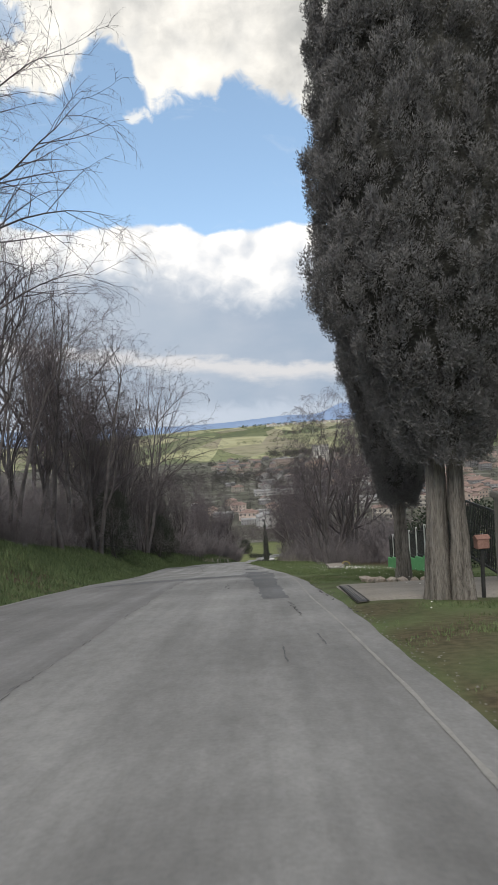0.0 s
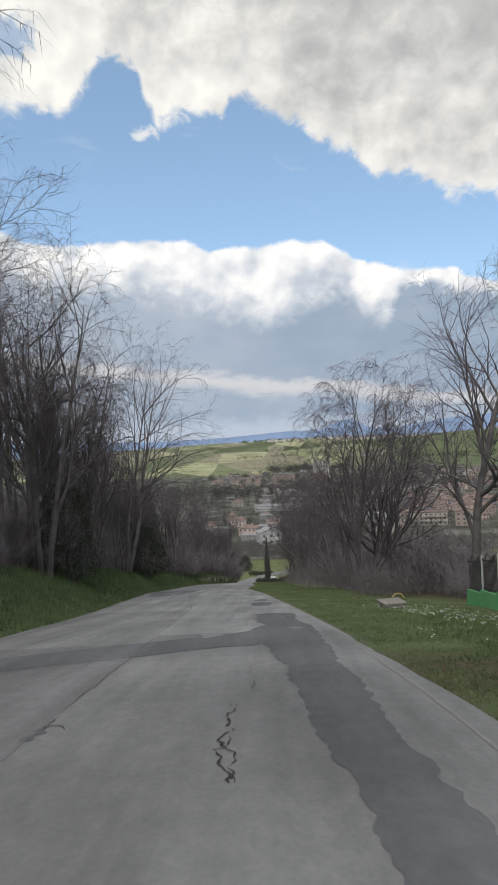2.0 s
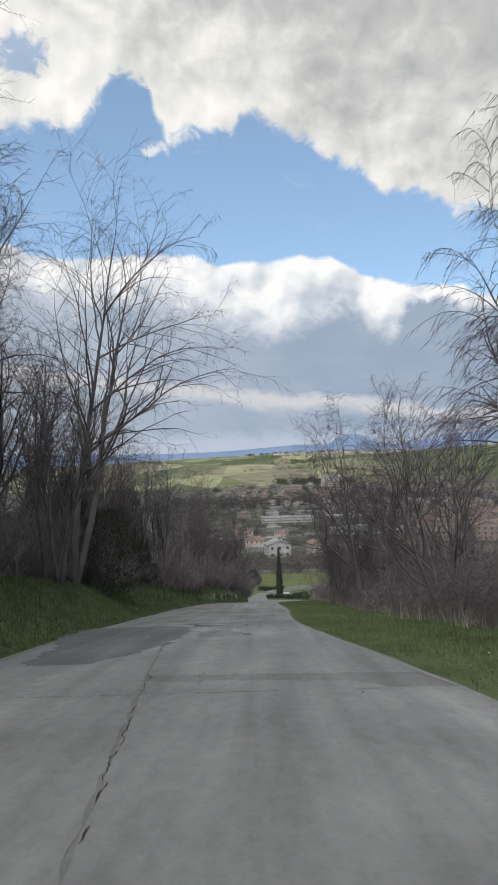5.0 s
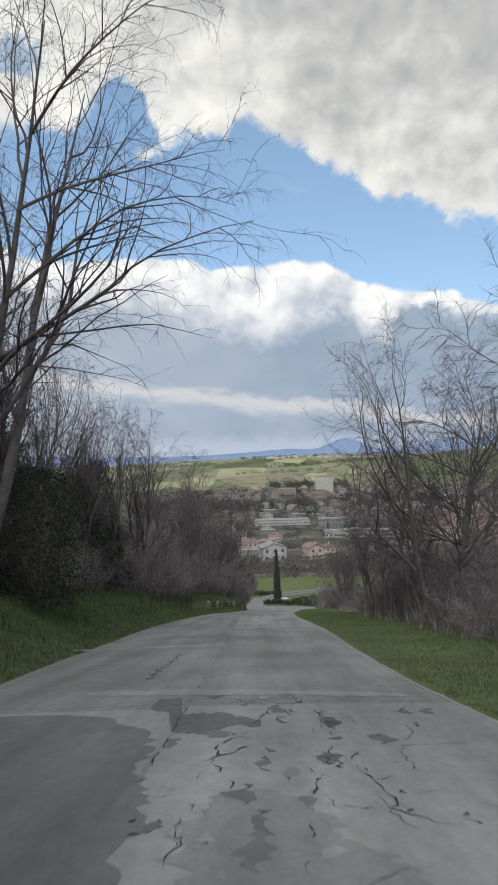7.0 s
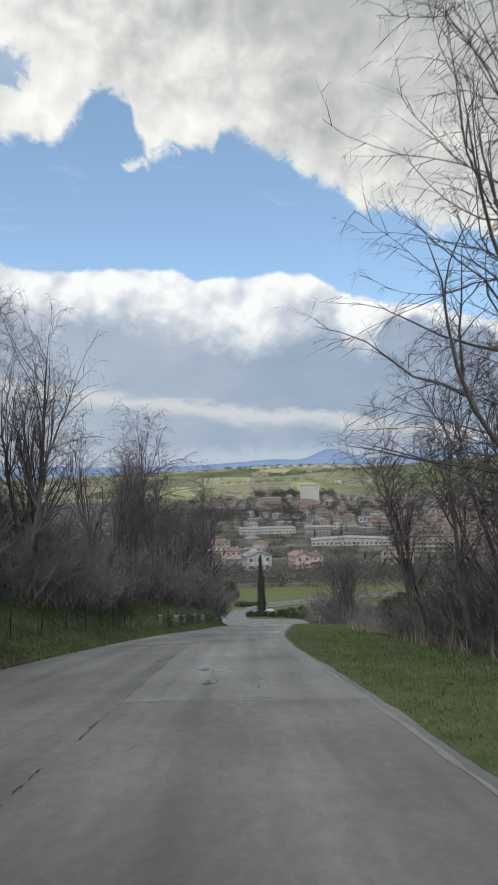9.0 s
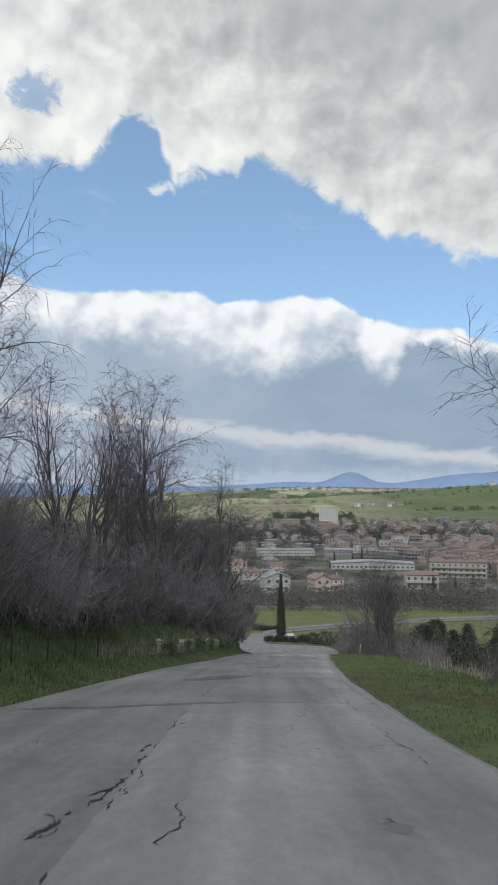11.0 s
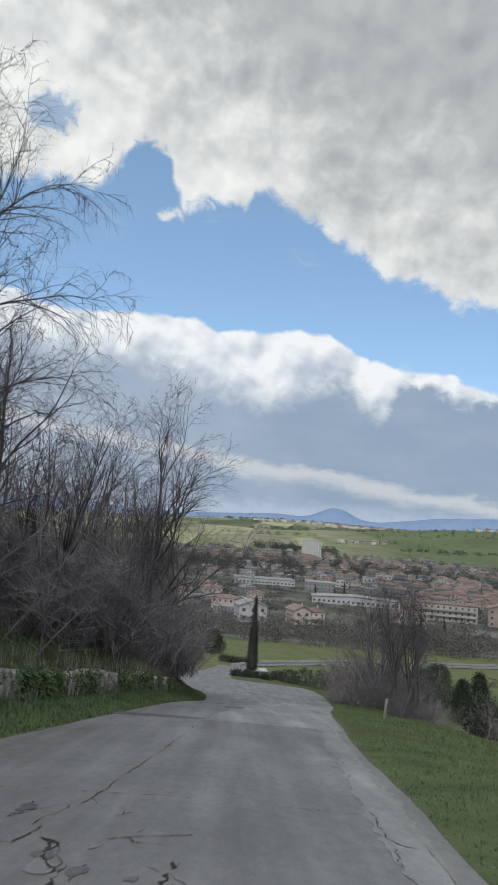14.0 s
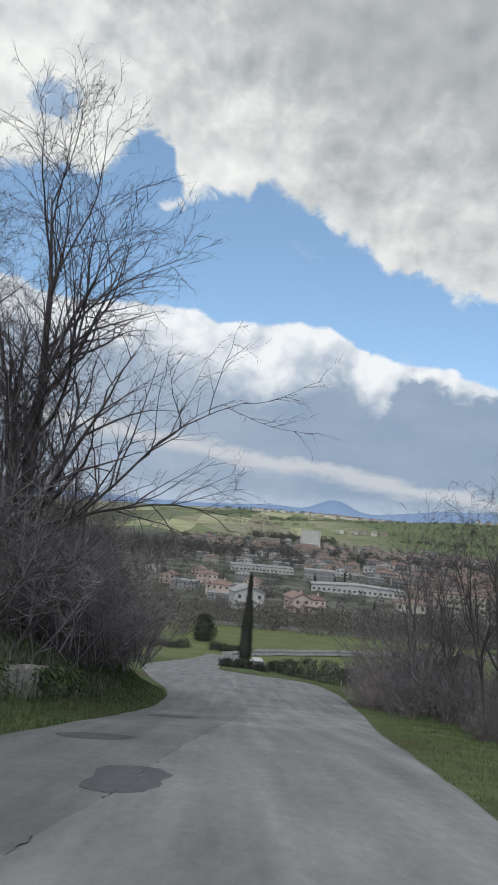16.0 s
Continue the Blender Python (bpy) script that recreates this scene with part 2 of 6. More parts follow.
def ground_material():
    """Grass near the road, leaf litter in the woods, meadow and farm fields farther off, told apart by place in the plan."""
    mat = bpy.data.materials.new("ground")
    mat.use_nodes = True
    nt = mat.node_tree
    bsdf = nt.nodes["Principled BSDF"]
    bsdf.inputs["Roughness"].default_value, bsdf.inputs["Specular IOR Level"].default_value = 0.95, 0.1
    geo = nt.nodes.new("ShaderNodeNewGeometry")
    sep = nt.nodes.new("ShaderNodeSeparateXYZ")
    nt.links.new(geo.outputs["Position"], sep.inputs[0])

    def noise_of(scale, detail=5.0):
        n = nt.nodes.new("ShaderNodeTexNoise")
        n.inputs["Scale"].default_value, n.inputs["Detail"].default_value = scale, detail
        nt.links.new(geo.outputs["Position"], n.inputs["Vector"])
        return n.outputs[0]

    def ramp(v, *stops):
        r = nt.nodes.new("ShaderNodeValToRGB")
        for i, (p, c) in enumerate(stops):
            e = r.color_ramp.elements[i] if i < 2 else r.color_ramp.elements.new(p)
            e.position, e.color = p, (*c, 1)
        nt.links.new(v, r.inputs[0])
        return r.outputs[0]

    def rng(v, a, b):
        n = nt.nodes.new("ShaderNodeMapRange")
        n.inputs[1].default_value, n.inputs[2].default_value = a, b
        nt.links.new(v, n.inputs[0])
        return n.outputs[0]

    def mix(f, a, b):
        n = nt.nodes.new("ShaderNodeMix")
        n.data_type = "RGBA"
        nt.links.new(f, n.inputs[0]), nt.links.new(a, n.inputs[6]), nt.links.new(b, n.inputs[7])
        return n.outputs[2]

    fine, mid, wide = noise_of(9.0), noise_of(0.9), noise_of(0.11)
    grass = ramp(mid, (0.3, (0.066, 0.090, 0.042)), (0.7, (0.122, 0.154, 0.072)))
    soil = ramp(fine, (0.35, (0.055, 0.042, 0.030)), (0.65, (0.12, 0.095, 0.065)))
    near = mix(rng(wide, 0.52, 0.66), grass, soil)
    att = nt.nodes.new("ShaderNodeAttribute")
    att.attribute_name = "litter"
    near = mix(att.outputs["Fac"], near, soil)
    # fields: cells of crops, the palest brightened to carry sunlight on the slopes
    vor = nt.nodes.new("ShaderNodeTexVoronoi")
    vor.inputs["Scale"].default_value = 0.012
    mp = nt.nodes.new("ShaderNodeMapping")
    mp.inputs[3].default_value = (1.0, 0.30, 0.0)
    nt.links.new(geo.outputs["Position"], mp.inputs[0])
    nt.links.new(mp.outputs[0], vor.inputs["Vector"])
    hue = nt.nodes.new("ShaderNodeSeparateColor")
    nt.links.new(vor.outputs["Color"], hue.inputs[0])
    fields = ramp(hue.outputs[0], (0.0, (0.08, 0.10, 0.06)), (0.25, (0.19, 0.215, 0.12)), (0.5, (0.42, 0.42, 0.26)), (0.75, (0.27, 0.25, 0.19)), (1.0, (0.13, 0.16, 0.09)))
    # smooth grass of the eastern hill, its shade put in as a darker green
    shaded_pasture = ramp(noise_of(0.006, 6), (0.35, (0.112, 0.142, 0.076)), (0.65, (0.152, 0.184, 0.102)))
    east = nt.nodes.new("ShaderNodeMath")
    east.operation = "MULTIPLY"
    nt.links.new(rng(sep.outputs[0], 150, 330), east.inputs[0]), nt.links.new(rng(sep.outputs[1], 2150, 2000), east.inputs[1])
    fields = mix(east.outputs[0], fields, shaded_pasture)
    fields = mix(rng(noise_of(0.02, 6), 0.42, 0.85), fields, ramp(noise_of(0.05), (0.4, (0.075, 0.085, 0.05)), (0.6, (0.20, 0.22, 0.10))))
    town = ramp(noise_of(0.05, 6), (0.35, (0.065, 0.068, 0.056)), (0.5, (0.105, 0.108, 0.088)), (0.65, (0.18, 0.175, 0.165)))
    meadow = ramp(noise_of(0.2, 6), (0.3, (0.115, 0.138, 0.06)), (0.7, (0.16, 0.178, 0.085)))
    col = mix(rng(sep.outputs[1], 240, 250), near, mix(att.outputs["Fac"], meadow, soil))
    col = mix(rng(sep.outputs[1], 318, 330), col, town)
    col = mix(rng(sep.outputs[1], 1180, 1260), col, fields)
    nt.links.new(col, bsdf.inputs["Base Color"])
    b = nt.nodes.new("ShaderNodeBump")
    b.inputs["Strength"].default_value, b.inputs["Distance"].default_value = 0.5, 0.05
    nt.links.new(fine, b.inputs["Height"])
    nt.links.new(b.outputs[0], bsdf.inputs["Normal"])
    return mat


MAT = {
    "ground": ground_material(),
    "asphalt": asphalt_material("asphalt", (0.172, 0.174, 0.178), (0.27, 0.272, 0.277)),
    "pale_asphalt": asphalt_material("pale_asphalt", (0.225, 0.228, 0.234), (0.322, 0.325, 0.331)),
    "old_asphalt": asphalt_material("old_asphalt", (0.145, 0.146, 0.152), (0.225, 0.226, 0.234)),
    "new_asphalt": asphalt_material("new_asphalt", (0.105, 0.109, 0.118), (0.155, 0.159, 0.17)),
    "crack": material("crack", (0.022, 0.022, 0.021), (0.06, 0.059, 0.057), 4, 0.95, 0.2),
    "line": material("worn_paint", (0.21, 0.21, 0.205), (0.31, 0.307, 0.297), 2.5, 0.8, 0.2, 10),
    "concrete": material("concrete", (0.19, 0.175, 0.16), (0.29, 0.27, 0.245), 1.2, 0.9, 0.3, 20),
    "gravel": material("gravel", (0.12, 0.115, 0.10), (0.25, 0.24, 0.21), 6, 0.95, 0.6, 6),
    "bark": material("bark", (0.058, 0.052, 0.054), (0.165, 0.150, 0.149), 2.0, 0.95, 0.6, 14, vary=0.4),
    "twig": material("twig", (0.058, 0.050, 0.056), (0.140, 0.121, 0.131), 1.0, 0.95, 0.0, 6, vary=0.4),
    "bramble": material("bramble", (0.122, 0.109, 0.115), (0.250, 0.227, 0.236), 1.2, 0.95, 0.0, 6, vary=0.4),
    "ivy": material("ivy_leaf", (0.030, 0.038, 0.030), (0.085, 0.092, 0.072), 1.5, 0.8, 0.0, 8, vary=0.4),
    "cypress_leaf": material("cypress_leaf", (0.070, 0.069, 0.071), (0.245, 0.240, 0.240), 1.6, 0.95, 0.0, 10, vary=0.22, spec=0.15, contrast=(0.30, 0.66)),
    # dark filler colour, painted for the shade between a cypress's tufts
    "cypress_shade": material("cypress_shade", (0.03, 0.03, 0.027), (0.085, 0.083, 0.075), 5.0, 0.95, 1.0, 5, spec=0.1, contrast=(0.38, 0.62)),
    "cypress_bark": material("cypress_bark", (0.075, 0.066, 0.058), (0.30, 0.275, 0.245), 2.2, 0.95, 1.0, 9, contrast=(0.38, 0.62), stretch=(5.0, 5.0, 0.35)),
    "evergreen": material("evergreen_leaf", (0.022, 0.030, 0.022), (0.062, 0.078, 0.052), 1.5, 0.8, 0.0, 8, vary=0.4),
    "grass": material("grass_blade", (0.072, 0.100, 0.046), (0.150, 0.188, 0.088), 0.8, 0.8, 0.0, 8, vary=0.4, spec=0.2),
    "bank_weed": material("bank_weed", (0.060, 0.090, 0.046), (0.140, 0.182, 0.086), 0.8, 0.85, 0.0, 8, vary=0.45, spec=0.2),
    "worn_asphalt": asphalt_material("worn_asphalt", (0.125, 0.128, 0.135), (0.190, 0.193, 0.201)),
    "dry_grass": material("dry_grass", (0.17, 0.168, 0.13), (0.34, 0.33, 0.27), 0.8, 0.9, 0.0, 8, vary=0.3),
    "far_wood": material("far_wood", (0.050, 0.051, 0.050), (0.125, 0.118, 0.110), 0.05, 0.95, 0.0, 10, vary=0.45),
    "plaster_white": material("plaster_white", (0.36, 0.355, 0.35), (0.53, 0.52, 0.51), 0.3, 0.9, 0.0, 8),
    "plaster_bright": material("plaster_bright", (0.60, 0.58, 0.53), (0.78, 0.765, 0.72), 0.3, 0.9, 0.0, 8),
    "plaster_pink": material("plaster_pink", (0.46, 0.37, 0.33), (0.57, 0.48, 0.43), 0.3, 0.9, 0.0, 8),
    "plaster_cream": material("plaster_cream", (0.33, 0.30, 0.26), (0.47, 0.44, 0.39), 0.3, 0.9, 0.0, 8, vary=0.2),
    "plaster_orange": material("plaster_orange", (0.32, 0.255, 0.22), (0.43, 0.355, 0.31), 0.3, 0.9, 0.0, 8, vary=0.15),
    "plaster_grey": material("plaster_grey", (0.20, 0.195, 0.20), (0.33, 0.325, 0.325), 0.3, 0.9, 0.0, 8, vary=0.2),
    "roof_tile": material("roof_tile", (0.15, 0.108, 0.096), (0.29, 0.21, 0.185), 0.5, 0.9, 0.0, 8, vary=0.3),
    "roof_grey": material("roof_grey", (0.22, 0.22, 0.225), (0.36, 0.36, 0.365), 0.2, 0.85, 0.0, 8, vary=0.2),
    "window": material("window_glass", (0.075, 0.078, 0.085), (0.12, 0.125, 0.13), 0.5, 0.25, 0.0, 4, spec=0.5),
    "iron": material("painted_iron", (0.02, 0.02, 0.02), (0.045, 0.045, 0.045), 5, 0.6, 0.1, 6, spec=0.4),
    "green_paint": material("green_paint", (0.10, 0.34, 0.14), (0.15, 0.43, 0.19), 1.5, 0.75, 0.1, 10),
    "pale_iron": material("pale_iron", (0.42, 0.44, 0.42), (0.55, 0.57, 0.55), 3, 0.6, 0.1, 6),
    "mailbox": material("faded_red_paint", (0.22, 0.12, 0.095), (0.33, 0.19, 0.155), 6, 0.7, 0.1, 6),
    "stone": material("stone", (0.26, 0.22, 0.19), (0.46, 0.40, 0.36), 3, 0.95, 0.4, 8, vary=0.2),
    "wall_stone": material("wall_stone", (0.17, 0.165, 0.148), (0.36, 0.35, 0.318), 2.2, 0.95, 0.6, 9, vary=0.35),
    "steel": material("galvanised_steel", (0.34, 0.35, 0.36), (0.46, 0.47, 0.48), 3, 0.45, 0.05, 6, metal=0.7),
    # blue because the distance haze is painted into the base colour
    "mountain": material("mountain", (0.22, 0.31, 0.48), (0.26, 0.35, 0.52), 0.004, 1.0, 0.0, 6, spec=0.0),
}

# ---- the lie of the land ----
BASE_Y = (-300, -10, 0, 10, 20, 30, 40, 50, 60, 70, 80, 90, 100, 110, 120, 130, 140, 150, 160, 236, 250, 262, 310, 340, 385, 5000)
BASE_Z = (40, 1.7, 0, -1.7, -3.2, -4.7, -6.6, -8.6, -10.2, -12.1, -14.1, -16.0, -17.8, -19.8, -21.9, -24.0, -25.9, -28.4, -30.8, -45.0, -47.4, -48.8, -52, -54.5, -60, -60)
RIGHT = ((-300, 1.32), (19, 1.32), (23, 1.22), (29, 1.1), (35, 0.85), (43, 0.6), (53, 0.1), (60, -0.7), (67, -1.5), (75, -1.65), (85, -1.35), (95, -1.6), (103, -1.8), (113, -1.2), (123, -0.3),
         (131, 0.3), (140, 1.2), (148, 2.3), (163, 4.7), (180, 6.2), (194, 6.4), (201, 5.0), (206, -1.0), (215, -2.5), (240, -2.0), (262, 2.0))
LEFT = ((-300, -5.4), (26, -5.6), (34, -5.5), (43, -6.3), (52, -6.75), (60, -7.1), (72, -7.6), (80, -8.0), (89, -8.3), (95, -8.2), (101, -7.5), (108, -7.1), (113, -7.0), (121, -6.4), (130, -5.8), (137, -4.8),
        (147, -4.2), (163, -3.9), (170, -4.4), (180, -6.4), (200, -9.5), (215, -10.3), (240, -9.0), (262, -5.0))


def base(y):
    y = np.asarray(y, float)
    return sum(np.interp(y + o, BASE_Y, BASE_Z) for o in (-6, -3, 0, 3, 6)) / 5


def edge(table, y):
    y = np.asarray(y, float)
    q = np.array(table)
    return sum(np.interp(y + o, q[:, 0], q[:, 1]) for o in (-4, 0, 4)) / 3


def left(y):
    return edge(LEFT, y)


def right(y):
    return edge(RIGHT, y)


def smooth(v, a, b):
    t = np.clip((np.asarray(v, float) - a) / (b - a), 0, 1)
    return t * t * (3 - 2 * t)


def waves(x, y, s):
    return (np.sin(x * 0.9 * s + 1.3 * np.sin(y * 0.5 * s)) + np.sin(y * 1.1 * s + 1.7 * np.sin(x * 0.6 * s + 1)) + np.sin((x + y) * 0.57 * s + 2)) / 3


def land(x, y):
    """Height of the ground at x, y."""
    x, y = np.broadcast_arrays(np.asarray(x, float), np.asarray(y, float))
    z = base(y).copy()
    dl, dr = left(y) - x, x - right(y)
    near = 1 - smooth(y, 205, 250)
    bank = np.where(dl > 0, 1.55 * smooth(dl, 0.3, 3.8) + 0.09 * np.clip(dl - 3, 0, 60), 0) * near
    shelf = smooth(y, 117, 121) * (1 - smooth(y, 151, 156))
    bank = bank + 0.5 * shelf * smooth(dl, 1.5, 1.75) * (1 - smooth(dl, 2.6, 5.0))
    # the verge keeps level for a few metres and then falls into the valley
    fall = np.where(dr > 0, -0.04 * np.minimum(dr, 6) - smooth(y, 52, 110) * (0.16 * np.clip(dr - 4, 0, 22) + 0.30 * np.clip(dr - 26, 0, 45)), 0) * near
    z = z + bank + fall + 0.07 * waves(x, y, 0.8) * np.clip(np.maximum(dl, dr) - 0.3, 0, 2) / 2
    z = np.maximum(z, -60 + 0.0 * z)
    flat = smooth(np.abs(x), 70, 240) * smooth(y, -50, 150)
    z = z * (1 - flat * near) + flat * near * np.maximum(z, -60)
    inside = (dl < -0.05) & (dr < -0.05) & (y < 262)
    z = np.where(inside, z - 0.14, z - 0.05 * (1 - smooth(np.maximum(dl, dr), 0.1, 0.8)))
    # hills across the valley
    h = 62 * np.exp(-((x - 330) / 1300) ** 2) * smooth(y, 1450, 2650) * (0.92 + 0.08 * waves(x, y, 0.006))
    h += 55 * smooth(x, 60, 620) * np.exp(-((y - 1800) / 300) ** 2) * (1 - 0.5 * smooth(x, 1200, 2500))
    h += 16 * np.exp(-((x + 60) / 300) ** 2 - ((y - 1750) / 250) ** 2)
    h += 4 * waves(x, y, 0.012) * smooth(y, 1250, 1600)
    return z + h


def mesh_of(name, verts, faces, mat, smooth_faces=False):
    me = bpy.data.meshes.new(name)
    me.from_pydata(verts, [], faces)
    me.materials.append(mat)
    if smooth_faces:
        me.polygons.foreach_set("use_smooth", [True] * len(me.polygons))
    me.update()
    return me


def part(name, bm, mat, parent, label=""):
    """A bmesh or mesh as one object under a thing or a part."""
    if isinstance(bm, bmesh.types.BMesh):
        me = bpy.data.meshes.new(name)
        bm.to_mesh(me)
        bm.free()
        me.materials.append(mat)
    else:
        me = bm
    ob = new(name, me)
    ob.parent = parent
    if label:
        ob["label"] = label
    return ob


def grid_mesh(name, xs, ys, height, mat):
    gx, gy = np.meshgrid(xs, ys)
    gz = height(gx, gy)
    n = len(xs)
    verts = np.stack([gx, gy, gz], -1).reshape(-1, 3).tolist()
    faces = [(j * n + i, j * n + i + 1, (j + 1) * n + i + 1, (j + 1) * n + i) for j in range(len(ys) - 1) for i in range(n - 1)]
    return mesh_of(name, verts, faces, mat, True), gx, gy


def build_ground():
    out = np.concatenate([[0.0, 0.25, 0.6, 1.0, 1.5, 2.1, 2.8, 3.6, 4.5, 5.5, 6.6, 8.0], np.arange(10, 40, 2.5), np.arange(40, 120, 8), np.arange(120, 420, 22), np.arange(420, 1300, 45), [1400, 1700, 2200, 3000, 3900]])
    ys = np.concatenate([[-300, -200, -120, -80, -50, -30], np.arange(-20, 270, 1.0), np.arange(270, 420, 5), np.arange(420, 1200, 30), np.arange(1200, 2900, 30),
                         np.arange(2900, 4700, 150)])
    L, R = left(ys)[:, None], right(ys)[:, None]
    gx = np.concatenate([L - out[::-1][None, 5:], L + (R - L) * np.array([[0.1, 0.5, 0.9]]), R + out[None, :]], 1)
    gy = np.broadcast_to(ys[:, None], gx.shape)
    gz = land(gx, gy)
    n = gx.shape[1]
    verts = np.stack([gx, gy, gz], -1).reshape(-1, 3).tolist()
    faces = [(j * n + i, j * n + i + 1, (j + 1) * n + i + 1, (j + 1) * n + i) for j in range(len(ys) - 1) for i in range(n - 1)]
    me = mesh_of("ground", verts, faces, MAT["ground"], True)
    litter = np.maximum(smooth(left(gy) - gx, 2.6, 4.5) * (1 - 0.75 * smooth(left(gy) - gx, 18, 30)), smooth(gx - right(gy), 5.5 + 3.5 * smooth(gy, 90, 105), 8.0 + 6 * smooth(gy, 90, 105)) * smooth(gy, 45, 55)) * (1 - smooth(gy, 205, 235))
    bare = smooth(waves(gx, gy, 1.7) + 0.5 * waves(gx, gy + 7, 4.1), -0.5, 0.4) * (gx > right(gy)) * (1 - smooth(gy, 23.5, 25.5)) * (1 - smooth(gx - right(gy), 5, 8))
    litter = np.maximum(litter, 0.85 * bare)
    at = me.attributes.new("litter", "FLOAT", "POINT")
    at.data.foreach_set("value", litter.reshape(-1).astype(np.float32))
    tagged(new("ground", me), "grassy hillside, valley floor and farmed hills beyond", "ground", kind="structure")


def build_road():
    rng = random.Random(4)
    verts, faces = [], []
    ys = np.arange(-40, 262, 0.5)
    L, R, B = left(ys), right(ys), base(ys)
    n, wl, wr = 9, 0.0, 0.0
    for j, y in enumerate(ys):
        wl, wr = 0.88 * wl + rng.gauss(0, 0.014), 0.88 * wr + rng.gauss(0, 0.014)
        l, r = L[j] + wl, R[j] + wr
        verts += [(l, y, B[j] - 0.3), (l, y, B[j] - 0.01)]
        for i in range(n):
            u = i / (n - 1)
            verts.append((l + (r - l) * u, y, B[j] + 0.03 * (1 - (2 * u - 1) ** 2) - 0.01))
        verts += [(r, y, B[j] - 0.01), (r, y, B[j] - 0.3)]
    w = n + 4
    for j in range(len(ys) - 1):
        for i in range(w - 1):
            if i not in (1, w - 3):
                faces.append((j * w + i, j * w + i + 1, (j + 1) * w + i + 1, (j + 1) * w + i))
    return tagged(new("road", mesh_of("road", verts, faces, MAT["asphalt"], True)), "worn grey asphalt lane with patches and cracks running downhill", "road", kind="structure")


build_ground()
road = build_road()


# ---- the road's surface: lanes, patches, cracks ----
CROWN = 0.03


def on_road(x, y, lift=0.0):
    l, r = float(left(y)), float(right(y))
    u = min(max((x - l) / (r - l), 0), 1)
    return float(base(y)) + CROWN * (1 - (2 * u - 1) ** 2) - 0.01 + lift


def strip(name, rows, mat, seed, along="y", lift=0.004, ragged=0.05, step=0.15, ends=True):
    """A laid strip of asphalt; rows of (y, from x, to x), or of (x, from y, to y) for along = x."""
    g = random.Random(seed)
    q = np.array(rows, float)
    n = max(2, int((q[-1, 0] - q[0, 0]) / step))
    verts, faces = [], []
    cols = 6
    wob = [0.0, 0.0]
    for k in range(n + 1):
        a = q[0, 0] + (q[-1, 0] - q[0, 0]) * k / n
        lo, hi = np.interp(a, q[:, 0], q[:, 1]), np.interp(a, q[:, 0], q[:, 2])
        e = min(1.0, (n - k if ends == "far" else min(k, n - k)) * (q[-1, 0] - q[0, 0]) / n / 0.6)
        taper = 0.12 + 0.88 * math.sqrt(max(0.0, 1 - (1 - e) ** 2)) if ends else 1.0
        wob = [0.6 * w + g.uniform(-ragged, ragged) for w in wob]
        mid = (lo + hi) / 2
        lo, hi = mid + (lo - mid) * taper + wob[0], mid + (hi - mid) * taper + wob[1]
        for c in range(cols):
            b = lo + (hi - lo) * c / (cols - 1)
            x, y = (b, a) if along == "y" else (a, b)
            verts.append((x, y, on_road(x, y, lift)))
    for k in range(n):
        for c in range(cols - 1):
            o = k * cols + c
            f = (o, o + 1, o + cols + 1, o + cols)
            faces.append(f if along == "y" else f[::-1])
    return part(name, mesh_of(name, verts, faces, mat, True), None, road)


def crack(pts, seed, width=0.03, lift=0.0065, name="crack", gaps=0.3, jag=1.0, mat="crack"):
    """A jagged open joint between the given places, broken here and there, with short side cracks."""
    g = random.Random(seed)
    path = []
    for (x0, y0), (x1, y1) in zip(pts, pts[1:]):
        n = max(3, int(math.hypot(x1 - x0, y1 - y0) / 0.055))
        wx = wy = 0.0
        for k in range(n):
            t = k / n
            wx, wy = wx * 0.74 + g.gauss(0, 0.019) * jag, wy * 0.5 + g.gauss(0, 0.014) * jag
            path.append((x0 + (x1 - x0) * t + wx, y0 + (y1 - y0) * t + wy))
    path.append(pts[-1])
    runs, run = [], [path[0]]
    closed = False
    for q in path[1:]:
        if g.random() < (0.10 if not closed else 0.10 * (1 - gaps) / max(gaps, 0.02)):
            closed = not closed and gaps > 0
            if closed and len(run) > 1:
                runs.append(run)
            run = []
        if not closed:
            run.append(q)
    if len(run) > 1:
        runs.append(run)
    for r in list(runs):
        if len(r) > 6 and g.random() < 0.5 * jag:
            q = r[g.randrange(2, len(r) - 2)]
            a, side = g.choice((0.6, 2.4)), [q]
            for _ in range(g.randrange(3, 8)):
                a += g.gauss(0, 0.5)
                q = (q[0] + 0.05 * math.sin(a), q[1] + 0.07 * math.cos(a))
                side.append(q)
            runs.append(side)
    verts, faces = [], []
    for r in runs:
        o = len(verts)
        for k, (x, y) in enumerate(r):
            a, b = r[max(k - 1, 0)], r[min(k + 1, len(r) - 1)]
            dx, dy = b[0] - a[0], b[1] - a[1]
            ln = math.hypot(dx, dy) or 1
            w = width * 0.22 * g.uniform(0.3, 1.5) ** 1.6 * (0.2 if k in (0, len(r) - 1) else 1) / 2
            for s in (1, -1):
                px, py = x - dy / ln * w * s, y + dx / ln * w * s * 1.4
                verts.append((px, py, on_road(px, py, lift)))
        for k in range(len(r) - 1):
            faces.append((o + 2 * k, o + 2 * k + 1, o + 2 * k + 3, o + 2 * k + 2))
    if faces:
        return part(name, mesh_of(name, verts, faces, MAT[mat]), None, road)


